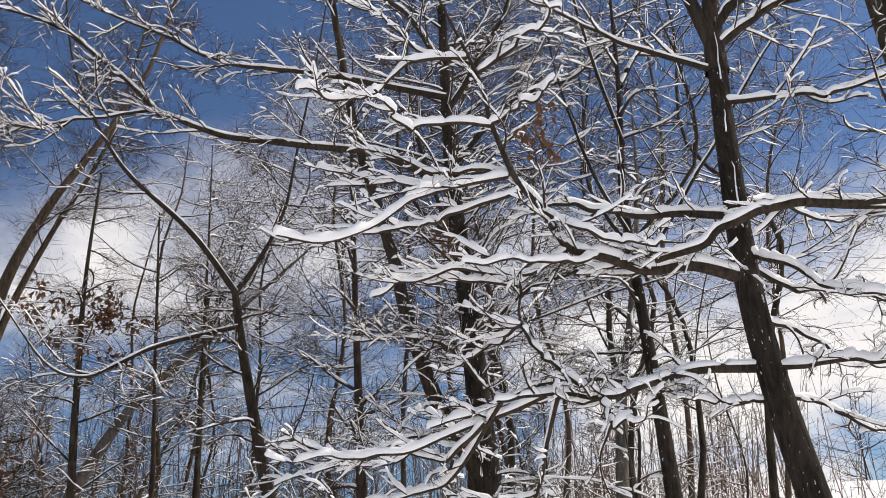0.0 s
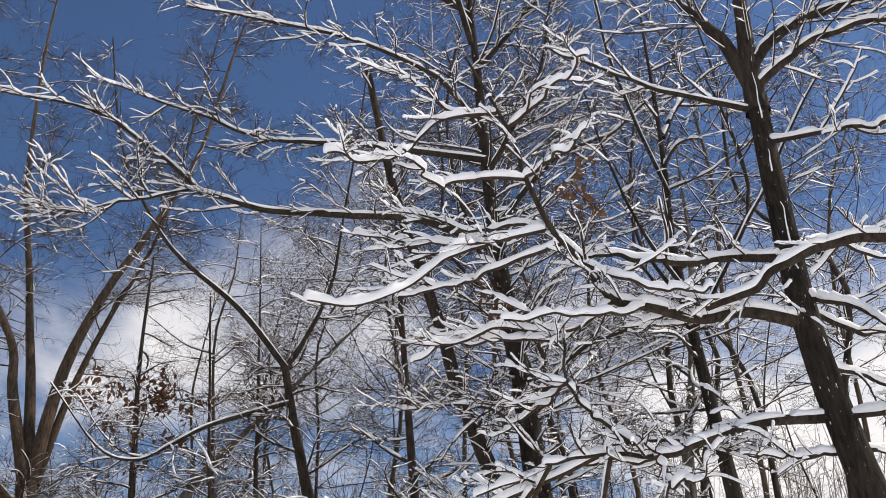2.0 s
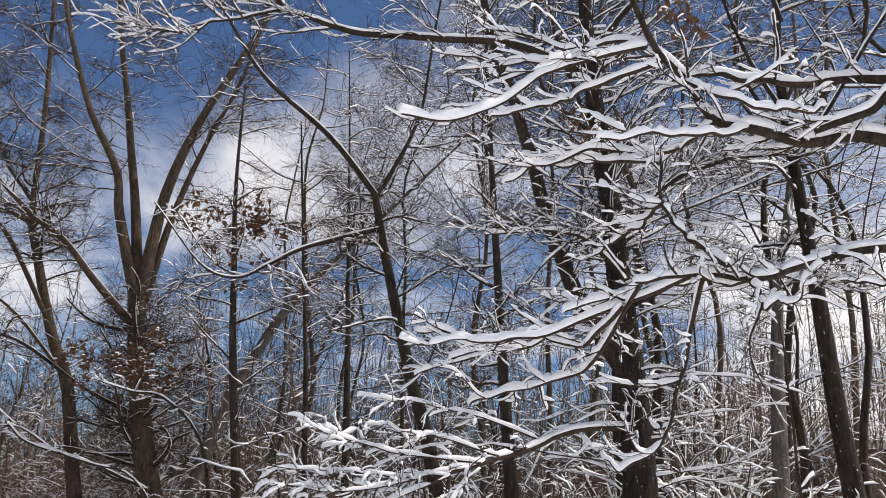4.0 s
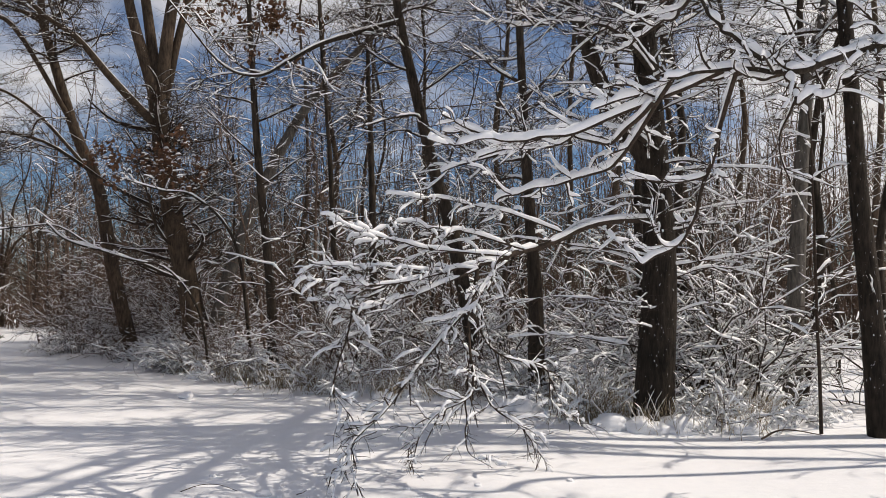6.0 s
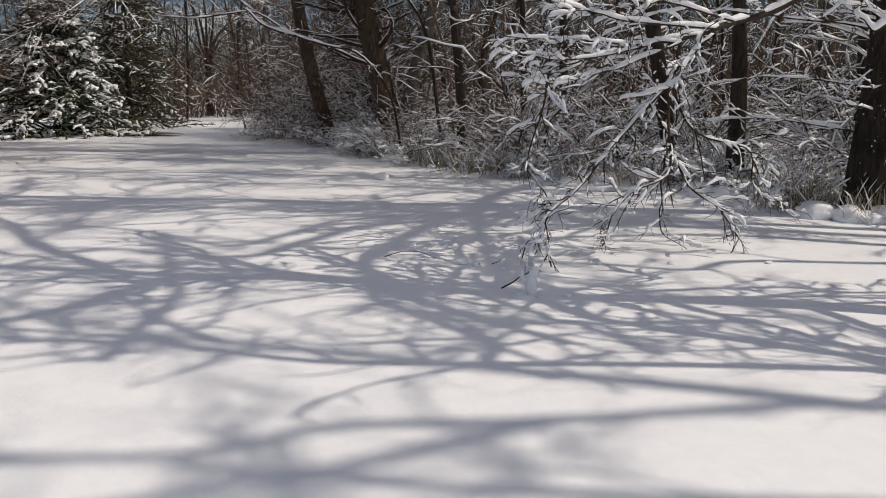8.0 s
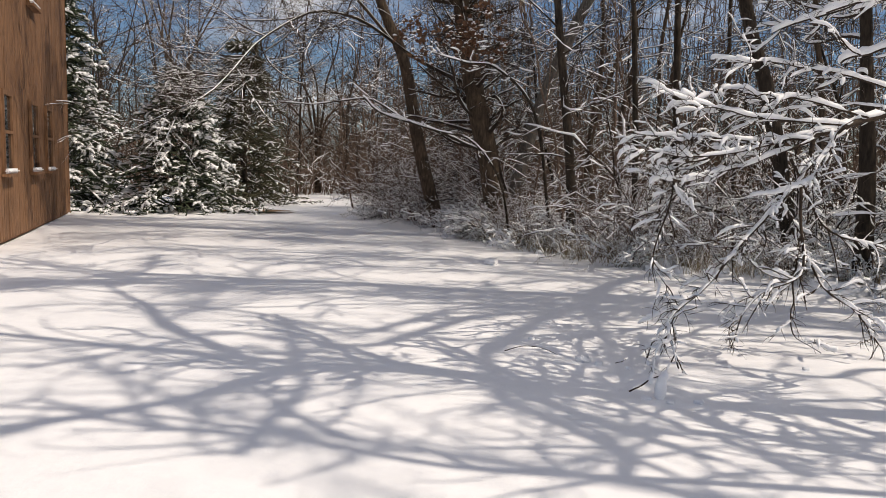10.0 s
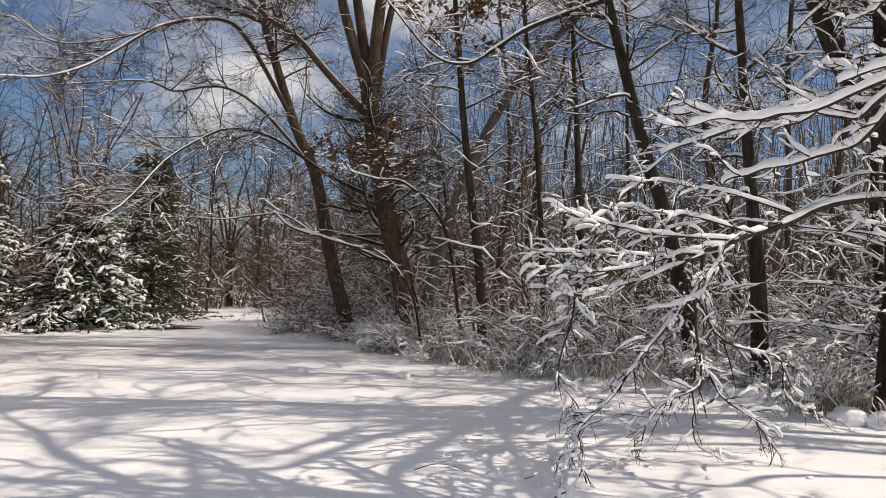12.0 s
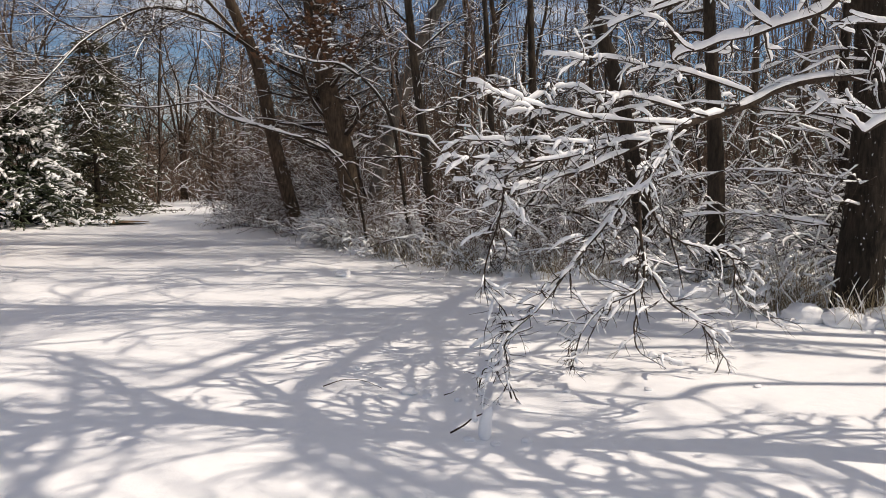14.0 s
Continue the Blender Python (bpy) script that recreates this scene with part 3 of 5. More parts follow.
    bent = [
        ([(3.15, 10.0, 2.45), (2.38, 9.23, 2.36), (1.80, 8.85, 2.19), (1.30, 8.44, 2.00), (0.98, 8.08, 1.85), (0.78, 7.90, 1.78)], 0.045, 0.024, 0.050),
        ([(0.99, 8.12, 1.86), (0.46, 7.82, 1.82), (-0.07, 7.43, 1.80), (-0.66, 6.99, 1.79)], 0.016, 0.005, 0.042),
        ([(0.78, 7.90, 1.78), (0.33, 7.73, 1.76), (-0.15, 7.33, 1.60), (-0.69, 6.88, 1.65)], 0.016, 0.005, 0.042),
        ([(1.10, 8.25, 1.92), (0.47, 7.92, 1.96), (0.02, 7.63, 2.06), (-0.55, 7.30, 2.18)], 0.014, 0.005, 0.040),
        ([(0.78, 7.90, 1.78), (0.71, 7.81, 1.48), (0.42, 7.63, 1.18), (0.19, 7.43, 0.86), (-0.06, 7.13, 0.54), (-0.27, 6.82, 0.34), (-0.24, 6.50, 0.02)], 0.022, 0.006, 0.033),
        ([(-0.13, 7.0, 0.43), (-0.36, 6.72, 0.32), (-0.46, 6.61, 0.04)], 0.008, 0.004, 0.020),
        ([(0.69, 7.79, 1.43), (0.67, 7.51, 0.75), (0.32, 7.33, 0.49), (0.13, 7.13, 0.06)], 0.014, 0.004, 0.026),
        ([(0.66, 7.55, 0.80), (0.68, 7.61, 0.33), (0.90, 7.58, 0.02)], 0.009, 0.004, 0.008),
        ([(0.50, 7.69, 1.28), (0.64, 7.71, 1.08), (0.90, 7.59, 0.61), (1.11, 7.56, 0.39), (1.38, 7.61, 0.03)], 0.015, 0.004, 0.026),
        ([(0.60, 7.82, 1.62), (0.80, 8.00, 1.30), (1.04, 8.07, 1.01), (1.41, 8.12, 0.94), (1.59, 8.29, 0.56), (1.97, 8.40, 0.2)], 0.015, 0.004, 0.036),
        ([(-0.07, 7.43, 1.62), (-0.40, 7.21, 1.42), (-0.47, 7.11, 0.83), (-0.28, 7.02, 0.43)], 0.010, 0.004, 0.020),
        ([(1.30, 8.44, 2.00), (0.75, 8.2, 2.12), (0.2, 7.95, 2.15), (-0.35, 7.7, 2.05)], 0.013, 0.005, 0.045),
        ([(0.78, 7.90, 1.78), (0.30, 7.60, 1.58), (-0.15, 7.25, 1.45), (-0.50, 6.95, 1.40)], 0.013, 0.005, 0.045),
        ([(1.80, 8.85, 2.19), (1.2, 8.55, 2.35), (0.6, 8.25, 2.42), (0.1, 8.0, 2.5)], 0.013, 0.005, 0.045),
        ([(0.95, 8.05, 1.84), (0.9, 7.8, 1.7), (0.75, 7.5, 1.45), (0.55, 7.2, 1.35)], 0.012, 0.005, 0.045),
    ]
    low = [limb(tree, p, a, b, 440 + i, k=20, mat=TWIG, snow=s * (0.50 if 3 < i < 11 else 0.82), sides=6, wig=0.036, cover=0.85) for i, (p, a, b, s) in enumerate(bent)]
    tw = [sprout(b, 18, (0.15, 0.98), (0.4, 1.4), (25, 60), 14, 500 + i, 0.012, flat=0.5, lift=0.015, wig=0.17, bias=(-0.15, -0.3, 0), curl=1.3, level=0.6, tip=0.5) for i, b in enumerate(made)]
    tw.append(sprout(trunk, 60, (0.45, 0.99), (1.2, 3.4), (40, 80), 14, 520, 0.018, flat=0.6, lift=0.01, wig=0.12, taper=0.3, curl=1.4))
    tw.append(sprout(trunk, 44, (0.15, 0.50), (0.8, 2.6), (55, 90), 14, 521, 0.012, flat=0.6, droop=0.05, wig=0.16, taper=0.2, curl=1.3))
    t1 = joined(*tw)
    t2 = sprout(t1, 8, (0.15, 0.97), (0.2, 0.65), (28, 65), 8, 530, 0.0055, flat=0.8, lift=0.02, wig=0.17, curl=1.3, tip=0.5)
    t3 = sprout(t2, 5, (0.2, 0.97), (0.12, 0.5), (30, 75), 4, 533, 0.0042, wig=0.2, curl=1.4, level=0.8)
    wood("fine_spray", [t3], TWIG, tree, 3)
    tws = wood("twig_spray", [t1, t2], TWIG, tree, 4, "thin dark twigs")
    cap("snow", [t1], 0.034, 531, tws, 0.78, True)
    cap("snow", [t2], 0.019, 532, tws, 0.62, False)
    s1 = joined(*[sprout(b, n, (0.2, 0.98), (0.12, 0.55), (20, 65), 10, 540 + i, 0.0065, flat=0.9, lift=-0.005, droop=0.085, wig=0.18, taper=0.3, bias=(-0.1, -0.1, -0.15), curl=1.6, level=0.9, tip=0.5) for i, (b, n) in enumerate(zip(low, (14, 24, 24, 20, 28, 5, 22, 6, 24, 24, 20, 22, 22, 20, 24)))])
    s2 = sprout(s1, 5, (0.15, 0.80), (0.06, 0.24), (25, 65), 6, 560, 0.0036, flat=1.0, droop=0.08, wig=0.2, curl=1.5, level=0.9)
    sp = wood("twig_spray", [s1, s2], TWIG, tree, 4, "bent thin twigs touching the snow")
    cap("snow", [s1], 0.034, 561, sp, 0.58, True, steep=(0.42, 0.8), wide=0.6)
    cap("snow", [(s2[0][::3], s2[1][::3])], 0.018, 562, sp, 0.6, False, wide=0.6)


edge_maple()


# ---- hand-placed trees of the wood ----
def wood_tree(points, r0, r1, seed, label, mat=BARK, limbs=(), crown=(0.45, 1.0), n=14, length=(0.8, 2.2), snow=0.03, twigs=7, angle=(38, 78), name="tree", twig_mat=TWIG, subs=8, stout=0.018, fine=1.0):
    p0 = points[0]
    tree = thing(name, label, "tree", (p0[0], p0[1], 0))
    tr = spline([(p0[0], p0[1], -0.1)] + list(points[1:]), 30, r0, r1, 0.008, seed)
    tk = wood("trunk", [tr], mat, tree, 10)
    if name == "sapling":
        cap("snow", [tr], snow * 0.8, seed + 9, tk, 0.9)
    bs = [tr]
    for i, (p, a, b, *own) in enumerate(limbs):
        bs.append(limb(tree, p, a, b, seed + 20 + i, mat=own[1] if len(own) > 1 else mat, snow=own[0] if own else snow, k=26))
    l1 = [sprout(tr, n, crown, length, angle, 10, seed + 1, r0 * 0.22, flat=0.8, lift=0.015, wig=0.12, taper=0.45, curl=1.4)]
    for i, b in enumerate(bs[1:]):
        l1.append(sprout(b, max(5, n // 2), (0.25, 1.0), length, angle, 10, seed + 40 + i, stout, flat=0.8, lift=0.015, wig=0.12, taper=0.45, curl=1.4))
    l1 = joined(*l1)
    l2 = sprout(l1, twigs, (0.15, 0.98), (length[0] * 0.4, length[1] * 0.45), (30, 75), 7, seed + 2, 0.0065 * fine, flat=0.8, lift=0.01, wig=0.16, curl=1.5)
    l3 = sprout(l2, subs, (0.2, 0.98), (0.15, 0.65), (30, 75), 4, seed + 3, 0.0048 * fine, wig=0.2, curl=1.4, level=0.8)
    tw = wood("twig_spray", [l1, l2], twig_mat, tree, 3)
    wood("fine_spray", [l3], twig_mat, tree, 3)
    cap("snow", [l1], snow * 0.95, seed + 4, tw, 0.68, False)
    cap("snow", [l2], snow * 0.62, seed + 5, tw, 0.55, None)
    return tree


wood_tree([(1.40, 13.4, 0), (0.93, 13.41, 2.42), (0.62, 13.42, 3.47), (0.32, 13.32, 4.72), (0.05, 13.21, 5.91), (-0.06, 13.10, 6.45)], 0.125, 0.055, 1000, "slim leaning tree with a long snowy arching branch",
          limbs=[([(-0.04, 13.12, 6.40), (-0.83, 12.97, 7.35), (-1.77, 12.76, 8.11), (-2.36, 12.66, 8.84), (-3.0, 12.6, 10.2), (-3.4, 12.5, 12.4)], 0.06, 0.012),
                 ([(-0.04, 13.12, 6.40), (0.29, 13.21, 7.01), (0.65, 13.31, 8.00), (0.9, 13.3, 9.8), (1.3, 13.4, 13.0)], 0.05, 0.012),
                 ([(0.05, 13.21, 5.86), (-1.08, 12.84, 5.39), (-1.63, 12.57, 5.00), (-2.07, 12.27, 4.73), (-2.51, 11.97, 4.84), (-3.16, 11.70, 5.61)], 0.045, 0.010)], snow=0.030, twigs=9, subs=9, fine=1.3)
wood_tree([(5.35, 9.15, 0), (5.28, 9.18, 1.58), (5.19, 9.23, 3.11), (5.12, 9.27, 4.79), (5.04, 9.32, 6.81), (5.15, 9.28, 8.5), (5.2, 9.3, 11)], 0.14, 0.015, 1050, "straight dark young tree flecked with snow", mat=BARK_FLECK,
          limbs=[([(5.06, 9.3, 6.2), (4.5, 9.1, 7.0), (4.1, 9.0, 8.0), (3.9, 9.0, 9.5)], 0.03, 0.010), ([(5.08, 9.3, 5.6), (5.6, 8.6, 6.6), (5.9, 7.8, 7.4), (6.1, 7.0, 8.0)], 0.03, 0.010), ([(5.12, 9.3, 7.6), (4.4, 8.7, 8.8), (3.8, 7.9, 9.8), (3.4, 7.1, 10.4)], 0.03, 0.010), ([(5.16, 9.3, 8.6), (5.9, 9.9, 9.8), (6.4, 10.7, 10.8)], 0.05, 0.015)], snow=0.04, twigs=5)
wood_tree([(5.6, 11.8, 0), (5.71, 11.77, 2.11), (5.79, 11.74, 3.53), (5.91, 11.68, 4.76), (6.11, 11.58, 5.78), (6.40, 11.4, 8), (6.5, 11.4, 10)], 0.14, 0.012, 1100, "pale grey tree plastered with wind-blown snow", mat=BARK_GREY, snow=0.04, twigs=5)
wood_tree([(4.78, 9.35, 0), (4.74, 9.32, 1.5), (4.71, 9.33, 2.77), (4.70, 9.33, 3.7)], 0.022, 0.007, 1150, "thin dark upright sapling", crown=(0.3, 1), n=9, length=(0.3, 0.8), snow=0.035, twigs=3, subs=2, name="sapling", mat=TWIG)
GREAT = [([(-4.96, 17.48, 5.67), (-5.42, 17.34, 7.32), (-5.59, 17.29, 8.30), (-6.29, 17.05, 9.72), (-7.06, 16.80, 12.20), (-7.6, 16.6, 15.5), (-8.3, 16.4, 19.0)], 0.13, 0.015),
         ([(-4.92, 17.55, 5.78), (-5.29, 17.79, 7.87), (-5.72, 17.91, 9.91), (-6.21, 17.76, 12.73), (-6.4, 17.7, 16.5), (-6.3, 17.6, 20.0)], 0.13, 0.015),
         ([(-4.84, 17.53, 5.67), (-4.56, 17.47, 7.92), (-3.99, 17.48, 9.65), (-3.26, 17.52, 11.23), (-2.46, 17.60, 13.27), (-1.8, 17.7, 17), (-1.0, 17.7, 20.5)], 0.15, 0.015),
         ([(-4.76, 17.60, 5.56), (-4.48, 17.88, 7.41), (-3.97, 18.14, 9.41), (-3.21, 18.40, 11.66), (-2.7, 18.6, 15.5), (-2.3, 18.8, 19.0)], 0.10, 0.012),
         ([(-4.75, 17.55, 4.81), (-5.47, 16.68, 5.67), (-6.00, 16.09, 6.34), (-6.57, 15.58, 6.74), (-7.38, 14.98, 7.92), (-7.9, 14.6, 10.5)], 0.10, 0.012),
         # arching limb and its twig: shade put into the colour by the darker bark
         ([(-4.6, 17.6, 3.2), (-5.3, 17.55, 3.5), (-5.96, 17.5, 3.85), (-6.3, 16.89, 4.16), (-6.68, 16.28, 4.43), (-7.26, 15.67, 4.49), (-7.61, 15.06, 4.18), (-7.92, 14.44, 3.71), (-8.07, 13.83, 3.15), (-8.19, 13.22, 2.7), (-8.43, 12.61, 2.38), (-9.0, 12.0, 1.94)], 0.050, 0.008, 0.006, BARK),
         ([(-7.92, 14.44, 3.71), (-8.02, 14.5, 3.40), (-8.2, 14.4, 3.0), (-8.45, 14.3, 2.75)], 0.014, 0.004, 0.0, BARK)]
wood_tree([(-4.01, 17.74, 0), (-4.18, 17.70, 1.40), (-4.53, 17.60, 3.03), (-4.78, 17.54, 4.61), (-4.92, 17.49, 5.79)], 0.25, 0.18, 1200, "great vase-shaped tree dividing into several tall stems", mat=BARK_BROWN, limbs=GREAT, n=48, length=(1.0, 3.0), twigs=10, subs=10, fine=1.35, snow=0.010, crown=(0.3, 0.9))
wood_tree([(-5.98, 20.15, 0), (-6.50, 20.09, 1.88), (-6.86, 19.94, 3.94), (-7.35, 19.77, 5.20), (-7.87, 19.57, 7.01), (-8.10, 19.46, 8.08), (-8.19, 19.42, 10.81), (-8.45, 19.37, 14.48), (-8.6, 19.3, 18.0)], 0.185, 0.02, 1300, "brown-barked leaning tree with forked upper stems", mat=BARK_BROWN,
          limbs=[([(-8.03, 19.49, 7.80), (-8.52, 18.94, 7.87), (-9.15, 18.11, 8.12), (-10.40, 17.29, 9.68)], 0.06, 0.015),
                 ([(-7.45, 19.7, 5.5), (-8.09, 18.57, 7.06), (-8.38, 17.85, 7.36), (-8.88, 17.12, 7.17), (-9.34, 16.4, 6.77), (-9.83, 15.68, 6.13), (-10.06, 14.95, 5.63), (-10.41, 14.22, 5.29), (-10.7, 13.5, 5.14)], 0.060, 0.010, 0.022),
                 ([(-8.38, 17.85, 7.36), (-9.0, 17.35, 7.21), (-9.99, 16.4, 6.63), (-10.84, 15.45, 6.28), (-11.14, 14.5, 6.6)], 0.035, 0.008, 0.016),
                 ([(-7.0, 19.9, 4.3), (-7.9, 19.0, 5.5), (-8.62, 18.44, 5.96), (-9.38, 17.58, 5.71), (-9.6, 16.72, 5.74), (-10.32, 15.86, 5.55), (-10.74, 15.0, 5.32)], 0.045, 0.008, 0.014),
                 ([(-8.09, 19.46, 8.25), (-8.97, 19.50, 9.42), (-9.62, 19.50, 11.24), (-10.01, 19.50, 13.84)], 0.07, 0.02)], n=36, length=(0.9, 2.6), snow=0.011, twigs=9, subs=9, fine=1.7)
wood_tree([(-3.9, 17.7, 0), (-3.3, 17.75, 2.4), (-2.45, 17.79, 4.50), (-1.71, 17.88, 5.75), (-0.57, 17.96, 7.02), (0.39, 17.97, 8.05), (1.8, 18, 9.6)], 0.16, 0.02, 1400, "pale trunk leaning far over among the others", mat=BARK_GREY, n=8, crown=(0.6, 1), snow=0.02)
wood_tree([(-0.35, 15.72, 0), (-0.45, 15.72, 3.57), (-0.56, 15.72, 6.16), (-0.74, 15.71, 10.5)], 0.085, 0.008, 1450, "slender straight pole-like tree", n=22, length=(0.6, 1.7), snow=0.022, twigs=7)
wood_tree([(-2.15, 15.33, 0), (-2.21, 15.31, 1.62), (-2.45, 15.27, 3.85), (-2.60, 15.25, 5.72), (-2.69, 15.23, 7.27), (-2.69, 15.23, 9.37)], 0.10, 0.02, 1500, "young oak keeping some dry brown leaves", n=20, crown=(0.2, 1), length=(0.7, 1.9), snow=0.022, twigs=8, name="oak_tree")
wood_tree([(-1.0, 14.97, 0), (-1.13, 14.95, 3.45), (-1.27, 14.94, 5.16), (-1.53, 14.92, 8.5)], 0.06, 0.015, 1550, "thin upright young tree", n=22, length=(0.6, 1.6), snow=0.025, twigs=7)
wood_tree([(2.0, 11.9, 0), (1.98, 11.90, 1.44), (1.91, 11.92, 2.65), (1.80, 11.93, 4.69), (1.66, 11.95, 7.5), (1.6, 12, 10.5)], 0.13, 0.012, 1600, "upright tree standing behind the bent bough", n=24, length=(0.8, 2.0), snow=0.03, twigs=7)
wood_tree([(-3.57, 17.85, 0), (-4.07, 17.70, 1.54), (-4.63, 16.95, 2.00), (-5.02, 16.22, 2.22), (-5.82, 15.46, 2.50), (-6.04, 15.02, 2.76)], 0.04, 0.012, 1650, "low bowed sapling lined with snow", n=8, length=(0.3, 1.0), snow=0.04, twigs=3, crown=(0.3, 1), name="sapling", subs=3)
wood_tree([(-2.6, 16.0, 0), (-2.9, 15.7, 2.4), (-3.55, 15.23, 3.26), (-4.07, 14.76, 3.34), (-4.59, 14.39, 3.48)], 0.035, 0.008, 1670, "bowed thin sapling lined with snow", n=8, length=(0.3, 1.0), snow=0.04, twigs=3, crown=(0.4, 1), name="sapling", subs=3)
wood_tree([(-3.3, 15.6, 0), (-3.5, 15.5, 1.2), (-4.03, 15.5, 1.96), (-4.71, 15.67, 2.16), (-5.49, 15.83, 2.4), (-6.22, 16.0, 2.79), (-6.88, 16.17, 2.81), (-7.64, 16.33, 2.74), (-8.45, 16.5, 2.8)], 0.024, 0.010, 1690, "bowed thin sapling reaching out of the wood, lined with snow", n=7, length=(0.3, 0.9), snow=0.028, twigs=3, crown=(0.4, 1), name="sapling", subs=2)
# tall trees added unseen on the sunny side, limbs set to shade the lawn
# limb points lie back along sun rays from the lawn's shadow lines
SHADOW_LIMBS = [([(14.4, 13.5, 17.4), (12.6, 11.6, 16.2), (11.2, 9.9, 14.8), (10.0, 8.7, 13.7), (9.7, 8.4, 13.8), (9.3, 8.0, 13.8)], 0.12, 0.07),
        ([(10.8, 9.5, 14.3), (9.3, 7.9, 12.2), (8.3, 6.8, 10.7), (7.8, 6.3, 10.0)], 0.06, 0.03),
        ([(9.9, 8.6, 13.6), (8.6, 7.1, 12.3), (8.0, 6.5, 11.6), (7.4, 5.8, 10.6), (7.0, 5.4, 10.0), (6.7, 5.1, 9.3), (6.2, 4.6, 8.1), (6.0, 4.4, 7.7)], 0.085, 0.035),
        ([(9.3, 8.0, 13.8), (8.6, 7.1, 13.3), (8.1, 6.6, 12.9), (8.0, 6.5, 13.6), (8.0, 6.6, 14.4), (7.7, 6.2, 14.3), (7.4, 5.8, 14.1), (6.6, 5.0, 13.6)], 0.07, 0.03)]
SHADOW_LIMBS += [([(9.7, 8.4, 13.8), (9.5, 8.2, 14.4), (8.7, 7.3, 13.8), (8.4, 7.0, 13.8), (8.8, 7.4, 15.2)], 0.06, 0.04),
         ([(8.8, 7.4, 15.2), (8.1, 6.6, 13.8), (7.4, 5.9, 12.5), (6.9, 5.3, 11.5), (6.3, 4.7, 10.6), (5.8, 4.2, 9.9), (5.6, 3.9, 9.6)], 0.065, 0.035),
         ([(8.8, 7.4, 15.2), (9.0, 7.7, 16.7), (9.0, 7.7, 17.3), (8.9, 7.5, 18.3), (8.6, 7.2, 18.4)], 0.05, 0.02),
         ([(5.8, 4.2, 9.9), (5.9, 4.2, 10.4), (5.9, 4.2, 11.0), (6.1, 4.4, 12.0), (6.1, 4.4, 12.3)], 0.05, 0.025)]
wood_tree([(15.2, 13.7, 0), (15.1, 13.6, 5.0), (14.9, 13.6, 11.0), (14.4, 13.5, 17.5)], 0.21, 0.10, 1700, "unseen tall snow-laden tree added to shade the lawn", limbs=SHADOW_LIMBS, n=24, length=(0.5, 2.2), snow=0.015, twigs=4, subs=1, stout=0.027, crown=(0.9, 1.0))
wood_tree([(11.4, 8.6, 0), (11.3, 8.55, 5.0), (11.1, 8.8, 10.5), (10.8, 9.5, 15.8)], 0.15, 0.07, 1750, "unseen tall straight tree added to shade the lawn", limbs=[
    ([(10.8, 9.5, 15.8), (10.4, 9.1, 16.1), (10.4, 9.2, 17.4), (10.1, 8.8, 17.7), (10.9, 9.7, 19.6), (10.9, 9.7, 20.5), (10.5, 9.3, 20.6), (11.1, 9.9, 23.1)], 0.065, 0.025),
    ([(10.9, 9.7, 19.6), (10.2, 9.0, 18.8), (9.5, 8.2, 17.6), (8.9, 7.6, 16.6)], 0.045, 0.02),
    ([(10.9, 9.7, 19.4), (12.1, 11.0, 21.7), (13.7, 12.7, 23.2), (14.9, 14.0, 23.4)], 0.05, 0.02)], n=24, length=(0.7, 2.4), snow=0.02, twigs=5, subs=3, stout=0.026, crown=(0.7, 1.0))
wood_tree([(10.2, 7.5, 0), (10.1, 7.5, 3.0), (9.9, 7.8, 6.0), (9.4, 8.5, 9.2)], 0.12, 0.065, 1770, "unseen slim snow-laden tree added to shade the lawn", limbs=[
    ([(9.4, 8.5, 9.1), (9.4, 8.5, 10.2), (9.2, 8.2, 11.0), (8.7, 7.7, 11.3), (8.8, 7.8, 12.1)], 0.06, 0.03),
    ([(10.0, 7.6, 5.0), (9.3, 7.5, 7.0), (8.3, 7.3, 8.2), (7.9, 6.8, 8.4), (8.0, 6.9, 9.2), (7.9, 6.9, 9.7), (7.9, 6.8, 10.2)], 0.06, 0.03),
    ([(7.9, 6.8, 10.2), (7.4, 6.3, 9.4), (7.1, 6.0, 8.7), (6.6, 5.5, 7.5), (6.5, 5.35, 6.9), (6.2, 5.0, 6.5)], 0.05, 0.025),
    ([(6.5, 5.3, 6.5), (6.3, 5.1, 7.3), (6.2, 5.0, 8.0), (6.2, 5.0, 8.7)], 0.05, 0.025)], n=14, length=(0.5, 1.8), snow=0.02, twigs=4, subs=3, crown=(0.6, 1.0), stout=0.022)
wood_tree([(6.9, 4.5, 0), (6.7, 4.5, 2.2), (6.0, 4.45, 3.5), (5.1, 4.4, 4.4)], 0.12, 0.075, 1800, "unseen leaning many-limbed snowy tree added to shade the lawn", limbs=[
    ([(5.1, 4.4, 4.4), (4.9, 4.3, 5.1), (4.8, 4.2, 6.3), (4.8, 4.1, 7.3), (4.8, 4.2, 8.1), (5.0, 4.3, 9.0), (5.1, 4.4, 10.3)], 0.050, 0.025),
    ([(4.7, 4.0, 5.8), (4.8, 4.2, 6.3), (5.2, 4.5, 6.8), (5.3, 4.7, 7.1), (5.7, 5.1, 7.9)], 0.045, 0.025),
    ([(6.1, 4.5, 3.4), (5.4, 4.8, 4.6), (5.5, 4.9, 5.1), (5.5, 4.9, 5.7), (6.1, 5.5, 6.7)], 0.05, 0.025),
    ([(4.9, 4.3, 8.2), (5.3, 4.6, 9.2), (5.6, 5.0, 10.1)], 0.04, 0.02)], n=16, length=(0.4, 1.6), snow=0.02, twigs=4, subs=3, crown=(0.8, 1.0), stout=0.022)
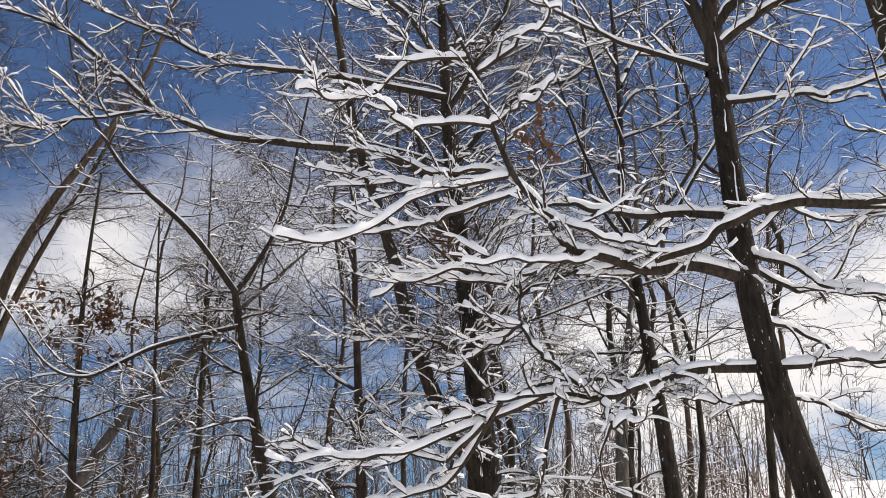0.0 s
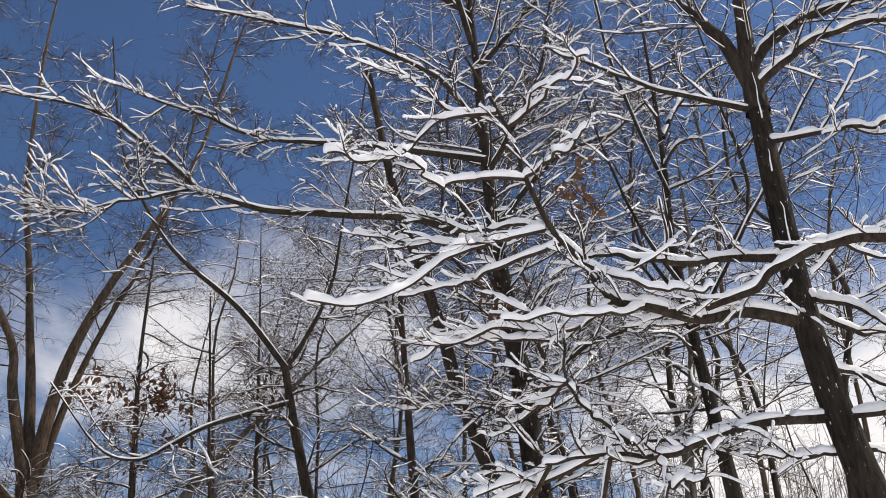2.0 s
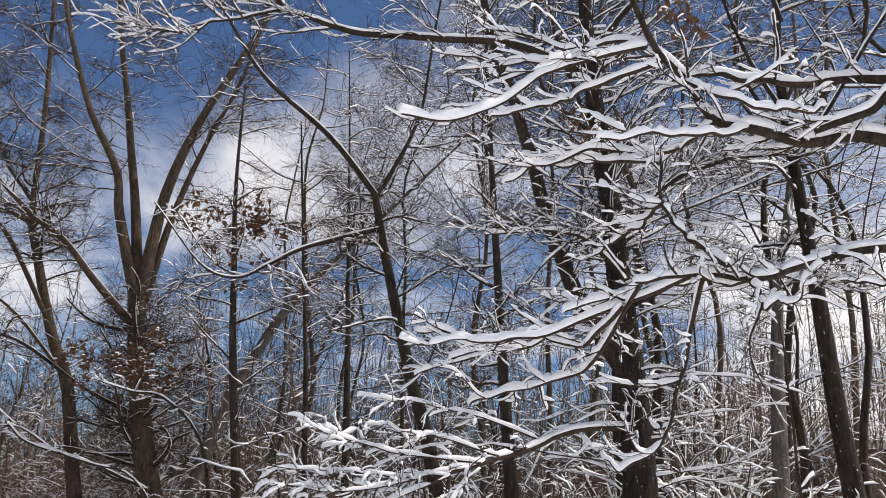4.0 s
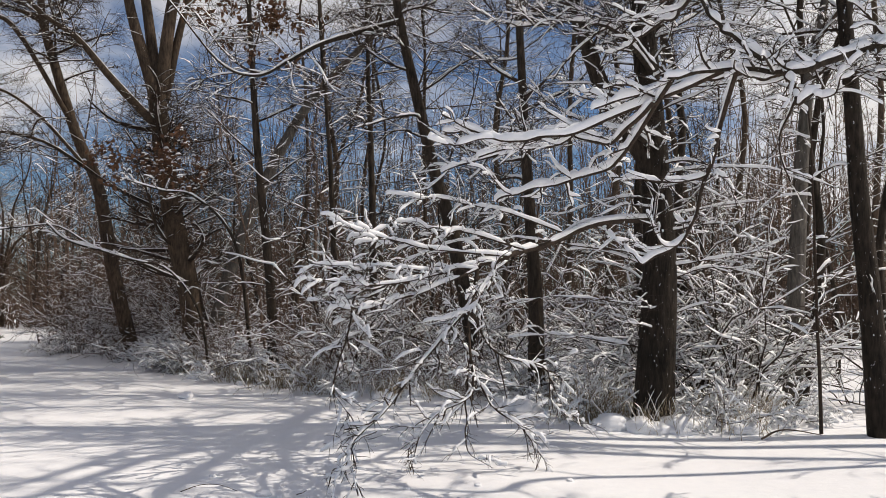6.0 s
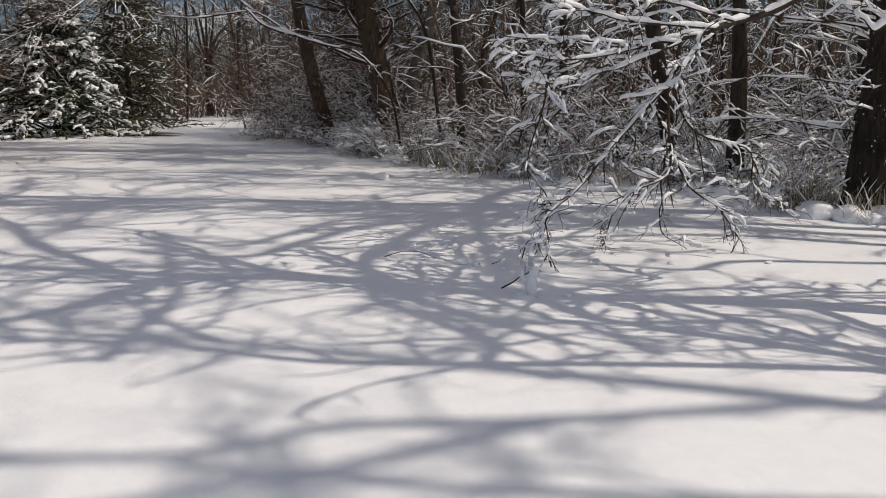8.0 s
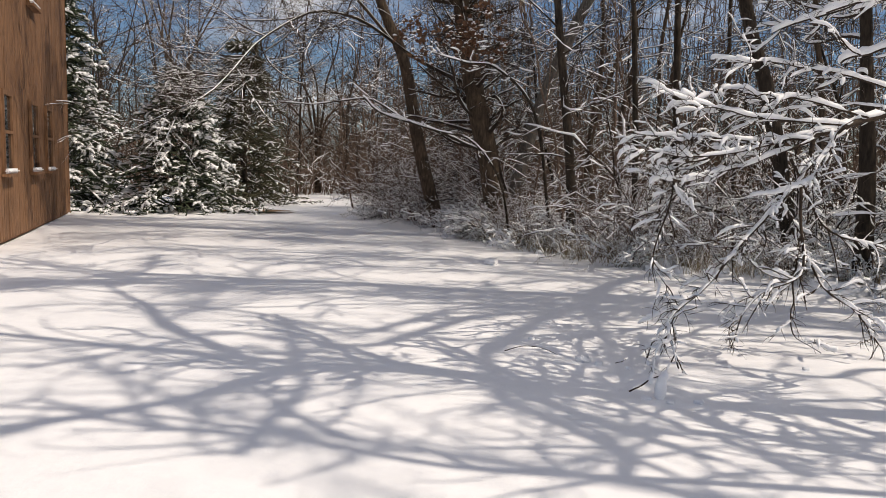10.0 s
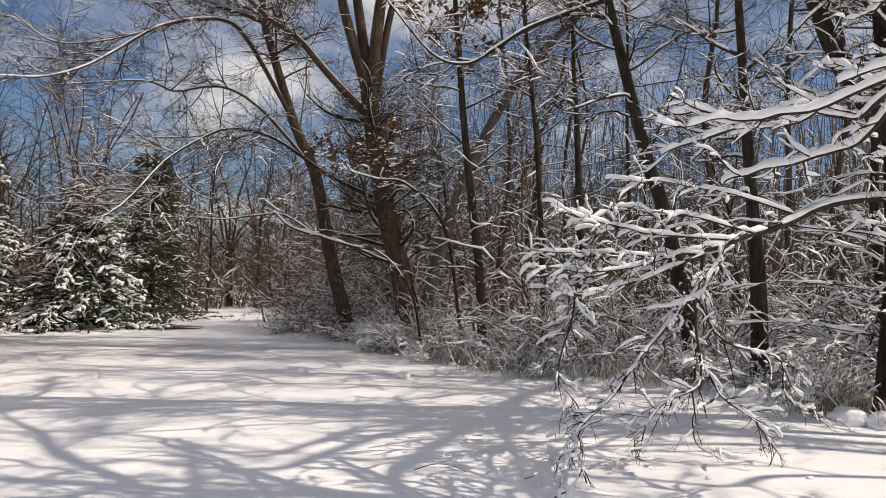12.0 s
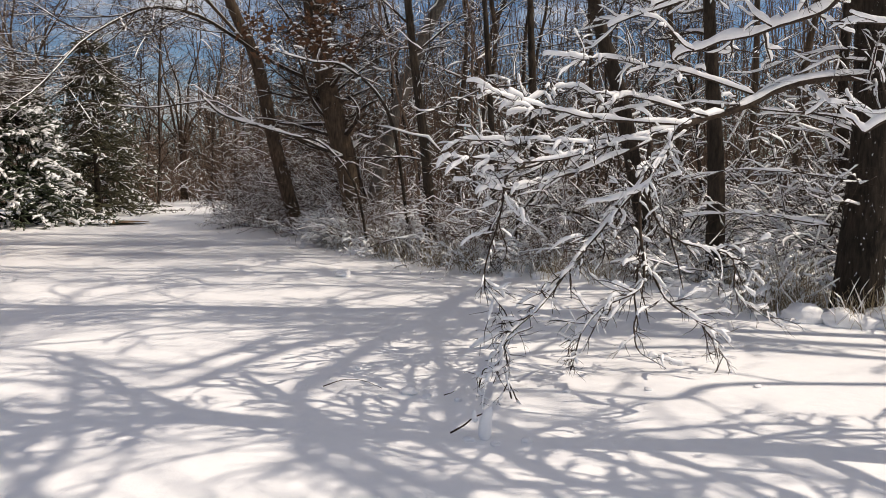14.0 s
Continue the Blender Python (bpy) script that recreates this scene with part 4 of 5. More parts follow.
wood_tree([(14.6, 3.9, 0), (14.5, 3.8, 5.0), (14.0, 3.7, 9.0), (13.5, 3.8, 13.2)], 0.24, 0.13, 1850, "unseen tall broad-crowned tree added to shade the lawn", limbs=[
    ([(13.5, 3.8, 13.2), (13.3, 3.84, 14.4), (13.2, 3.6, 15.3), (13.0, 3.45, 15.7), (12.6, 3.3, 16.2), (12.3, 3.0, 16.3), (12.0, 2.8, 16.5), (11.8, 2.7, 17.0)], 0.065, 0.03),
    ([(13.9, 3.7, 9.6), (13.4, 3.1, 12.0), (12.8, 2.85, 14.2), (12.4, 2.8, 15.0), (12.0, 2.8, 15.6), (11.4, 2.8, 15.4)], 0.065, 0.03),
    ([(13.3, 3.8, 14.4), (12.9, 4.2, 16.6), (12.6, 4.4, 18.0), (12.0, 5.0, 19.0), (11.6, 5.8, 20.0)], 0.08, 0.03),
    ([(13.0, 3.45, 15.7), (13.3, 2.6, 17.4), (13.0, 1.9, 18.6)], 0.07, 0.03),
    ([(13.5, 3.8, 13.0), (14.3, 5.4, 15.4), (14.2, 6.6, 18.0), (13.6, 7.4, 20.5)], 0.08, 0.03)], n=22, length=(0.8, 2.6), snow=0.02, twigs=5, subs=2, crown=(0.8, 1.0), stout=0.022)


# ---- copies of a few grown shapes fill the wood ----
def placed(ob, spots, rng, low=0.8, high=1.25, tilt=4):
    """Move the first to the first spot and copy it to the others."""
    for i, (x, y) in enumerate(spots):
        m = pose(x, y, -0.03, rng.uniform(-tilt, tilt), rng.uniform(-tilt, tilt), rng.uniform(0, 360)) @ Matrix.Scale(rng.uniform(low, high), 4)
        if i:
            copy_thing(ob, m)
    x, y = spots[0]
    ob.location = (x, y, -0.03)


def shrub(seed, stems, height, spread, snow, mat, label, lat=7, tw=4, cover=0.6, group="snowy shrubs at the wood's edge", wide=0.8):
    rng = np.random.default_rng(seed)
    sh = thing("shrub", label, "shrub", group=group)
    k = 9
    a = rng.uniform(0, 6.283, stems)
    lean = np.radians(rng.uniform(6, spread, stems))
    d = np.stack([np.cos(a) * np.sin(lean), np.sin(a) * np.sin(lean), np.cos(lean)], 1)
    L = rng.uniform(0.55, 1.0, stems) * height
    P = np.empty((stems, k, 3))
    P[:, 0] = np.stack([np.cos(a), np.sin(a), 0 * a], 1) * rng.uniform(0, 0.32, (stems, 1))
    bend = rng.uniform(0.02, 0.16, stems)
    for j in range(1, k):
        P[:, j] = P[:, j - 1] + d * (L / (k - 1))[:, None]
        d = d + rng.normal(0, 0.22, d.shape)
        d[:, 2] -= bend
        d = unit(d)
    R = (0.005 + 0.0033 * L)[:, None] * np.linspace(1, 0.35, k)[None]
    st = (P, R)
    l1 = sprout(st, lat, (0.2, 0.98), (0.25 * height * 0.6, 0.5 * height * 0.6), (30, 75), 7, seed + 1, 0.0055, flat=0.8, lift=0.01, droop=0.04, wig=0.24, taper=0.3, curl=2.2)
    l2 = sprout(l1, tw, (0.2, 0.98), (0.04 + 0.05 * height, 0.10 + 0.11 * height), (25, 75), 3, seed + 2, 0.0032, wig=0.35)
    w = wood("twig_spray", [st, l1, l2], mat, sh, 3)
    cap("snow", [st, l1 if cover > 0.65 else (l1[0][::2], l1[1][::2])], snow, seed + 3, w, cover, None, (0.25, 0.6), wide)
    half = (l2[0][::3], l2[1][::3])
    cap("snow", [half], snow * 0.75, seed + 4, w, cover, None, (0.15, 0.5), wide)
    return sh


def grown_tree(seed, height, r, mat, label, n=22, snow=0.014, group="bare trees of the wood", crown=0.25, name="tree", stuffness=6, twig_mat=TWIG, stout=1.0):
    rng = np.random.default_rng(seed)
    tree = thing(name, label, "tree", group=group)
    lean = rng.normal(0, 0.06 * height, 2)
    way = [(lean[0] * f + rng.normal(0, 0.028) * height * f ** 0.5, lean[1] * f + rng.normal(0, 0.028) * height * f ** 0.5, height * f) for f in (0.16, 0.32, 0.5, 0.68, 0.84, 1.0)]
    tr = spline([(0, 0, -0.1)] + way, 24, r, r * 0.15, 0.07, seed)
    wood("trunk", [tr], mat, tree, 7)
    l1 = sprout(tr, n, (crown, 0.98), (height * 0.13, height * 0.30), (35, 80), 9, seed + 1, max(0.014, r * 0.26), lift=0.02, wig=0.13, taper=0.5, curl=1.4)
    l2 = sprout(l1, stuffness, (0.2, 0.98), (height * 0.05, height * 0.13), (30, 75), 6, seed + 2, 0.0068 * stout, lift=0.01, wig=0.16, curl=1.5)
    l3 = sprout(l2, 4 if stuffness < 8 else 6, (0.2, 0.98), (0.15, 0.6), (30, 75), 3, seed + 3, 0.005 * stout, wig=0.2, level=0.8)
    tw = wood("twig_spray", [l1, l2], twig_mat, tree, 3)
    wood("fine_spray", [l3], twig_mat, tree, 3)
    cap("snow", [l1], snow * 1.3, seed + 4, tw, 0.68, None)
    cap("snow", [l2], snow * 0.85, seed + 5, tw, 0.5, None)
    return tree


EDGE_X = np.array([-13.0, -10.0, -7.3, -5.0, -3.0, -0.9, 1.7, 3.2, 5.1, 9.0, 16.0])
EDGE_Y = np.array([26.0, 23.0, 21.7, 18.7, 15.6, 13.5, 11.9, 10.6, 10.1, 9.6, 9.4])


def strip(rng, n, x0, x1, d0, d1):
    """n spots between two distances behind the wood's edge."""
    x = rng.uniform(x0, x1, n)
    return list(zip(x, np.interp(x, EDGE_X, EDGE_Y) + rng.uniform(d0, d1, n)))


def fill_wood():
    rng = np.random.default_rng(77)
    # low snowy bushes along the edge
    for i in range(3):
        ob = shrub(2000 + 10 * i, 14, 0.85 + 0.2 * i, 66, 0.036, TWIG, "low bush bowed under fresh snow", 8, 5, 0.75, wide=0.55)
        placed(ob, strip(rng, 15, -9.5, 4.8, -0.2, 1.2) + strip(rng, 1, 2.2, 4.6, -0.5, 0.0), rng, 0.5, 1.1)
    # taller thicket behind, whiter on the right
    for i in range(3):
        ob = shrub(2100 + 10 * i, 12, 2.3 + 0.7 * i, 50, 0.028, TWIG, "tall tangled shrub with snow along its stems", 8, 4, 0.6, "tangled thicket inside the wood")
        placed(ob, strip(rng, 7, -1.5, 8.0, 0.8, 5.0) + strip(rng, 4, 3.4, 7.0, 0.5, 3.2), rng, tilt=8)
    for i in range(3):
        ob = shrub(2200 + 10 * i, 13, 2.3 + 0.8 * i, 46, 0.022, TWIG_RED, "tall reddish-brown shrub with a little snow", 8, 4, 0.45, "brown thicket inside the wood")
        placed(ob, strip(rng, 5, -11.5, 0.5, 1.0, 5.0), rng, 0.7, 1.2, tilt=10)
        for x, y in strip(rng, 10, -8.5, 1.5, -0.2, 0.8):
            copy_thing(ob, pose(x, y, -0.03, rng.uniform(-12, 12), rng.uniform(-12, 12), rng.uniform(0, 360)) @ Matrix.Scale(rng.uniform(0.40, 0.72), 4))
    ob = shrub(2290, 18, 3.3, 24, 0.020, TWIG, "spreading brown shrub at the far end of the wood", 8, 6, 0.35, "brown thicket inside the wood")
    placed(ob, strip(rng, 7, -9.0, -3.5, 0.6, 3.5), rng, 0.7, 1.1, 10)
    # bare trees
    marks = [(9.0, 0.042, BARK), (11.5, 0.062, BARK_BROWN), (7.0, 0.030, BARK), (13.0, 0.072, BARK_BROWN)]
    for i, (h, r, m) in enumerate(marks):
        ob = grown_tree(2300 + 10 * i, h, r, m, "bare tree with snow-dusted twigs standing in the wood")
        placed(ob, strip(rng, 3, -11, 9.5, 5.5, 15), rng, 0.85, 1.2, 12)
    ob = grown_tree(2345, 13.5, 0.075, BARK, "slender tall tree with a thin crown near the wood's edge", 30, 0.016, "slender trees near the wood's edge", 0.35, "tree", 5)
    placed(ob, [(7.4, 12.2), (9.5, 13.6), (8.2, 17.0), (3.7, 12.3), (4.9, 13.2), (6.2, 12.7)], rng, 1.0, 1.3, 6)
    ob = grown_tree(2350, 9.5, 0.042, BARK, "bushy young tree with a dense net of fine twigs", 36, 0.014, "dense young trees of the wood", 0.18, "tree", 8)
    placed(ob, [(6.4, 17.4), (8.6, 16.2), (1.0, 21.6), (7.6, 19.8), (3.6, 21.5), (-3.4, 23.5), (10.4, 16.8)], rng, 0.85, 1.25, 12)
    for i in range(2):
        ob = grown_tree(2360 + 10 * i, 16.5, 0.075, BARK_BROWN, "tall tree with a dense dark crown of fine twigs", 58, 0.010, "tall trees of the wood", 0.40, "tree", 11, TWIG, 1.0)
        placed(ob, [(-1.2, 25.4), (5.6, 22.0), (12.6, 21.5), (2.6, 21.2), (9.4, 22.4)] if i else [(0.8, 24.8), (4.2, 21.6), (15.2, 21.4), (7.4, 21.0)], rng, 1.1, 1.4, 6)
    # thin upright saplings at the brown end
    for i in range(2):
        ob = grown_tree(2400 + 10 * i, 5.5 + i, 0.028, TWIG_RED, "thin upright brown sapling", 16, 0.016, "saplings in the brown thicket", 0.15, "sapling", 4, TWIG_RED)
        placed(ob, strip(rng, 11, -10.5, -0.5, 0.8, 5.0), rng, tilt=15)
    # unseen trees added beside and behind the lawn, out of the wood
    ob = grown_tree(2500, 11, 0.16, BARK, "unseen bare snowy tree added beside the lawn", 24, 0.04, "trees beside the lawn")
    placed(ob, [(17.5, 2.5), (14.5, -0.5)], rng, 0.9, 1.2)


fill_wood()


# ---- far woods, one tangle ----
def far_wood():
    rng = np.random.default_rng(5)
    n = 220
    a = np.radians(np.where(np.arange(n) < n * 0.55, rng.uniform(-56, -14, n), rng.uniform(-14, 60, n)))
    d = rng.uniform(37, 62, n)
    base = np.stack([d * np.sin(a), d * np.cos(a), np.full(n, -0.2)], 1)
    h = rng.uniform(6, 13, n)
    k = 6
    z = np.linspace(0, 1, k)
    P = base[:, None] + z[None, :, None] * (np.stack([rng.normal(0, 0.9, n), rng.normal(0, 0.9, n), h], 1))[:, None]
    P += rng.normal(0, 0.16, P.shape)
    R = rng.uniform(0.035, 0.085, n)[:, None] * np.linspace(1, 0.12, k)[None]
    tr = (P, R)
    l1 = sprout(tr, 20, (0.15, 0.99), (1.6, 4.2), (25, 65), 6, 6, 0.024, lift=0.04, wig=0.2, taper=0.45, curl=1.6)
    l2 = sprout(l1, 5, (0.2, 0.98), (0.5, 1.6), (25, 65), 3, 7, 0.013, lift=0.02, wig=0.2)
    v, q = tubes([tr, l1, l2], 3)
    tagged(mesh_object("far_wood", v, q, TWIG), "distant bare brown trees beyond the lawn", "woods", kind="stuff")
    brush = sprout(tr, 16, (0.0, 0.25), (0.8, 2.2), (20, 70), 4, 8, 0.03, lift=0.06, wig=0.15)
    v, q = tubes([brush], 3)
    tagged(mesh_object("far_brush", v, q, TWIG_RED), "distant brown brush below the far trees", "brush", kind="stuff")
    v, q = snow_load([(brush[0][::2], brush[1][::2])], 0.05, 10, 0.3, None)
    tagged(mesh_object("far_snow", v, q, SNOW), "snow lying on the distant branches", "snow", kind="stuff")


far_wood()


def far_thicket(n, x0, x1, y0, y1, high, seed, label):
    rng = np.random.default_rng(seed)
    f = rng.random(n)
    base = np.stack([x0 + (x1 - x0) * f + rng.normal(0, 2, n), y0 + (y1 - y0) * f + rng.uniform(0, 9, n), np.full(n, -0.1)], 1)
    h = rng.uniform(high[0], high[1], n)
    k = 6
    z = np.linspace(0, 1, k)
    P = base[:, None] + z[None, :, None] * np.stack([rng.normal(0, 0.9, n), rng.normal(0, 0.9, n), h], 1)[:, None] + np.cumsum(rng.normal(0, 0.16, (n, k, 3)) * np.array([1, 1, 0.3]), 1)
    st = (P, rng.uniform(0.015, 0.04, n)[:, None] * np.linspace(1, 0.3, k)[None])
    l1 = sprout(st, 10, (0.1, 0.99), (0.5, 2.0), (25, 70), 3, seed + 1, 0.014, lift=0.03, wig=0.2)
    v, q = tubes([st, l1], 3)
    tagged(mesh_object("far_thicket", v, q, TWIG_RED), label, "brush", kind="stuff")
    v, q = snow_load([(l1[0][::3], l1[1][::3])], 0.035, seed + 2, 0.5, None)
    tagged(mesh_object("thicket_snow", v, q, SNOW), "snow lying on the " + label, "snow", kind="stuff")


far_thicket(900, -33, -9, 34, 40, (2.0, 6.0), 15, "dense brown brush behind the evergreens")
far_thicket(1400, -9, 22, 27, 23, (3.0, 9.5), 25, "dense brown brush at the back of the wood")


# ---- evergreens beyond the lawn ----
def spruce(x, y, height, width, seed, label, mat, snow, levels=12, per=10):
    rng = np.random.default_rng(seed)
    tree = thing("spruce_tree", label, "spruce", (x, y, 0), group="evergreens beyond the lawn")
    tr = spline([(x, y, -0.1), (x, y, height * 0.5), (x, y, height)], 12, 0.02 * height, 0.01, 0.004, seed)
    wood("trunk", [tr], BARK, tree, 8)
    n = levels * per
    lev = np.repeat(np.linspace(0.04, 0.95, levels), per) + rng.normal(0, 0.010, n)
    az = np.tile(np.arange(per) * 6.283 / per, levels) + rng.normal(0, 0.25, n) + np.repeat(rng.uniform(0, 6, levels), per)
    L = width * (1 - lev) ** 0.75 * rng.uniform(0.72, 1.15, n) + 0.14
    k = 9
    out = np.stack([np.cos(az), np.sin(az)], 1)
    u = np.linspace(0, 1, k)
    P = np.empty((n, k, 3))
    P[..., :2] = np.array([x, y])[None, None] + out[:, None] * (L[:, None] * u[None])[..., None]
    sag = rng.uniform(0.25, 0.55, n) * (1 - 0.5 * lev)
    P[..., 2] = (lev * height)[:, None] + (L * 0.10)[:, None] * np.sin(u * 3.0)[None] - (L * sag)[:, None] * (u ** 1.3)[None] + (L * 0.09)[:, None] * (u ** 6)[None]
    P[..., 2] = np.maximum(P[..., 2] + 0.05, 0.07)
    R = np.full((n, k), 0.012) * np.linspace(1.2, 0.5, k)[None]
    bough = (P, R)
    per_bough = 16
    fan = width / 2.4
    s1 = sprout(bough, per_bough, (0.12, 1.0), (0.45 * fan, 0.85 * fan), (35, 62), 5, seed + 1, 0.030, flat=0.15, droop=0.10, wig=0.10, taper=0.72, tip=0.2, curl=0.6, level=0.8)
    s1 = (s1[0], np.zeros(s1[1].shape) + 0.030 * np.array([0.8, 1.0, 1.0, 0.8, 0.15])[None])
    s2 = sprout(s1, 5, (0.15, 0.98), (0.09, 0.26), (35, 65), 3, seed + 2, 0.020, flat=0.5, droop=0.22, wig=0.10, tip=0.15, taper=0.3)
    wood("bough_spray", [bough], BARK, tree, 3)
    w = wood("needle_spray", [s1, s2], mat, tree, 3, "needled sprays hanging in layers")
    # snow lies in smears on the outer sprays, patchy from bough to bough
    load = np.repeat(rng.random(n) < 0.8, per_bough)
    place = np.tile(np.arange(per_bough), n) / per_bough
    pick = load & (rng.random(n * per_bough) < 0.15 + 0.85 * place)
    cap("snow", [(s1[0][pick], s1[1][pick])], snow * 0.8, seed + 3, w, 0.74, False, (0.05, 0.25), wide=1.2)
    few = rng.random(len(s2[0])) < 0.16 * min(1.0, snow / 0.08)
    cap("snow", [(s2[0][few], s2[1][few])], snow * 0.35, seed + 5, w, 0.8, None, (0.05, 0.25), wide=0.9)
    keep = rng.random(n) < 0.6
    cap("snow", [(P[keep][:, 4:], R[keep][:, 4:])], snow * 0.7, seed + 4, w, 0.6, True, (0.1, 0.3), wide=1.2)
    return tree


spruce(-14.75, 22.6, 4.15, 2.45, 3000, "young dark-green spruce loaded with clumps of snow", NEEDLES, 0.085)
spruce(-18.8, 22.3, 6.8, 2.8, 3010, "tall spruce loaded with snow beside the house", NEEDLES, 0.09, 14, 9)
spruce(-15.7, 28.2, 5.9, 2.5, 3020, "dark pine with thin snow on its boughs", NEEDLES_BROWN, 0.024, 12, 8)
spruce(-17.3, 31.0, 6.4, 2.5, 3030, "dark pine with thin snow on its boughs", NEEDLES_BROWN, 0.024, 12, 8)
spruce(-22.0, 27.0, 5.0, 2.0, 3040, "young spruce loaded with snow", NEEDLES, 0.08, 10, 8)


def vase_tree(x, y, height, seed):
    """A broad bare crown of rising limbs on a short trunk."""
    rng = np.random.default_rng(seed)
    limbs = []
    for i in range(9):
        a = i * 0.70 + rng.uniform(-0.25, 0.25)
        reach = height * rng.uniform(0.10, 0.46)
        top = height * (1.02 - 0.9 * (reach / height) ** 1.3) * rng.uniform(0.92, 1.0)
        mid = [(x + math.cos(a) * reach * f + rng.normal(0, 0.15), y + math.sin(a) * reach * f + rng.normal(0, 0.15), height * 0.28 + (top - height * 0.28) * f ** 0.8) for f in (0.2, 0.45, 0.75, 1.0)]
        limbs.append(([(x, y, height * rng.uniform(0.18, 0.30))] + mid, 0.075, 0.02))
    return wood_tree([(x, y, 0), (x, y, height * 0.15), (x + 0.05, y, height * 0.32)], 0.20, 0.12, seed, "broad bare tree behind the evergreens", mat=BARK_BROWN, limbs=limbs, crown=(0.6, 1.0), n=22, length=(0.8, 2.6), snow=0.012, twigs=8, subs=5, twig_mat=TWIG_RED, fine=1.4, stout=0.02)


vase_tree(-23.2, 35.2, 11.6, 3100)
vase_tree(-29.5, 38.0, 10.5, 3200)
vase_tree(-18.5, 41.0, 9.5, 3300)


# ---- the wood-sided house at the lawn's other side ----
def brown_house():
    house = thing("house", "two-storey house sided in rough brown-stained vertical boards", "house", (-16.84, 20.25, 0))
    house.rotation_euler = (0, 0, math.atan2(-0.844, 0.537))
    # local x runs along the lit wall towards the lawn, local -y is inside
    L, D, H = 11.0, 7.0, 8.3
    wood_m = SIDING
    bm = bmesh.new()
    box(bm, 0, L, -D, -0.05, 0, H)
    wall = part("wall", bm, wood_m, house, "brown-stained wooden wall")
    rng = random.Random(4)
    x, i = 0.0, 0
    while x < L - 0.05:
        w = 0.19 + rng.random() * 0.05
        bm = bmesh.new()
        box(bm, x + 0.006, min(x + w, L), -0.05, rng.uniform(0.002, 0.012), 0.05, H, 0.006)
        part("board", bm, wood_m, wall)
        x += w
        i += 1
    y = 0.0
    while y < D - 0.05:
        w = 0.19 + rng.random() * 0.05
        bm = bmesh.new()
        box(bm, -0.025 - rng.uniform(0.002, 0.01), 0, -min(y + w, D), -y - 0.006, 0.05, H, 0.006)
        part("board", bm, wood_m, wall)
        y += w
    for x0, z0, z1 in ((3.3, 1.25, 2.75), (5.4, 1.25, 2.75), (8.3, 1.25, 2.75), (5.2, 4.75, 6.15), (8.3, 4.75, 6.15)):
        bm = bmesh.new()
        for a in ((x0, x0 + 0.09, z0, z1), (x0 + 0.81, x0 + 0.9, z0, z1), (x0 + 0.09, x0 + 0.81, z1 - 0.09, z1), (x0 + 0.09, x0 + 0.81, (z0 + z1) / 2 - 0.03, (z0 + z1) / 2 + 0.03)):
            box(bm, a[0], a[1], 0.013, 0.075, a[2], a[3], 0.004)
        win = part("window", bm, SIDING, house, "narrow brown-framed sash window")
        bm = bmesh.new()
        box(bm, x0 + 0.09, x0 + 0.81, 0.014, 0.03, z0 + 0.05, z1 - 0.09)
        part("pane", bm, PANE, win, "dark reflecting window glass")
        bm = bmesh.new()
        box(bm, x0 - 0.06, x0 + 0.96, 0.013, 0.16, z0 - 0.06, z0 + 0.0, 0.006)
        part("sill", bm, wood_m, win, "brown sill")
        bm = bmesh.new()
        box(bm, x0 - 0.03, x0 + 0.93, 0.03, 0.15, z0 + 0.002, z0 + 0.09, 0.035)
        part("snow", bm, SNOW, win, "snow heaped on the sill")
    bm = bmesh.new()
    prof = [(0.45, H - 0.12), (-D / 2, H + 2.3), (-D - 0.45, H - 0.12)]
    for thick, m, nm in ((0.16, DARK_ROOF, "roof"), (0.42, SNOW, "snow")):
        bm = bmesh.new()
        lo = 0.0 if nm == "roof" else 0.165
        vs = []
        for xx in (-0.4, L + 0.4):
            vs.append([bm.verts.new((xx, p, z + lo)) for p, z in prof] + [bm.verts.new((xx, p, z + thick)) for p, z in reversed(prof)])
        bm.faces.new(vs[0]); bm.faces.new(list(reversed(vs[1])))
        for j in range(6):
            bm.faces.new((vs[0][j], vs[1][j], vs[1][(j + 1) % 6], vs[0][(j + 1) % 6]))
        bmesh.ops.recalc_face_normals(bm, faces=bm.faces)
        part(nm, bm, m, house, "thick snow on the roof" if nm == "snow" else "dark shingled roof")
    bm = bmesh.new()
    for xx in (0.0, L - 0.12):
        vs = [[bm.verts.new((xx + dx, p, z)) for p, z in ((0.0, H), (-D / 2, H + 2.0), (-D, H))] for dx in (0, 0.12)]
        bm.faces.new(vs[0]); bm.faces.new(list(reversed(vs[1])))
        for j in range(3):
            bm.faces.new((vs[0][j], vs[1][j], vs[1][(j + 1) % 3], vs[0][(j + 1) % 3]))
    bmesh.ops.recalc_face_normals(bm, faces=bm.faces)
    part("gable", bm, wood_m, house, "brown wooden gable")
    bm = bmesh.new()
    box(bm, -0.045, 0.0, 0.0, 0.02, 0.0, H, 0.006)
    part("corner_board", bm, wood_m, house)


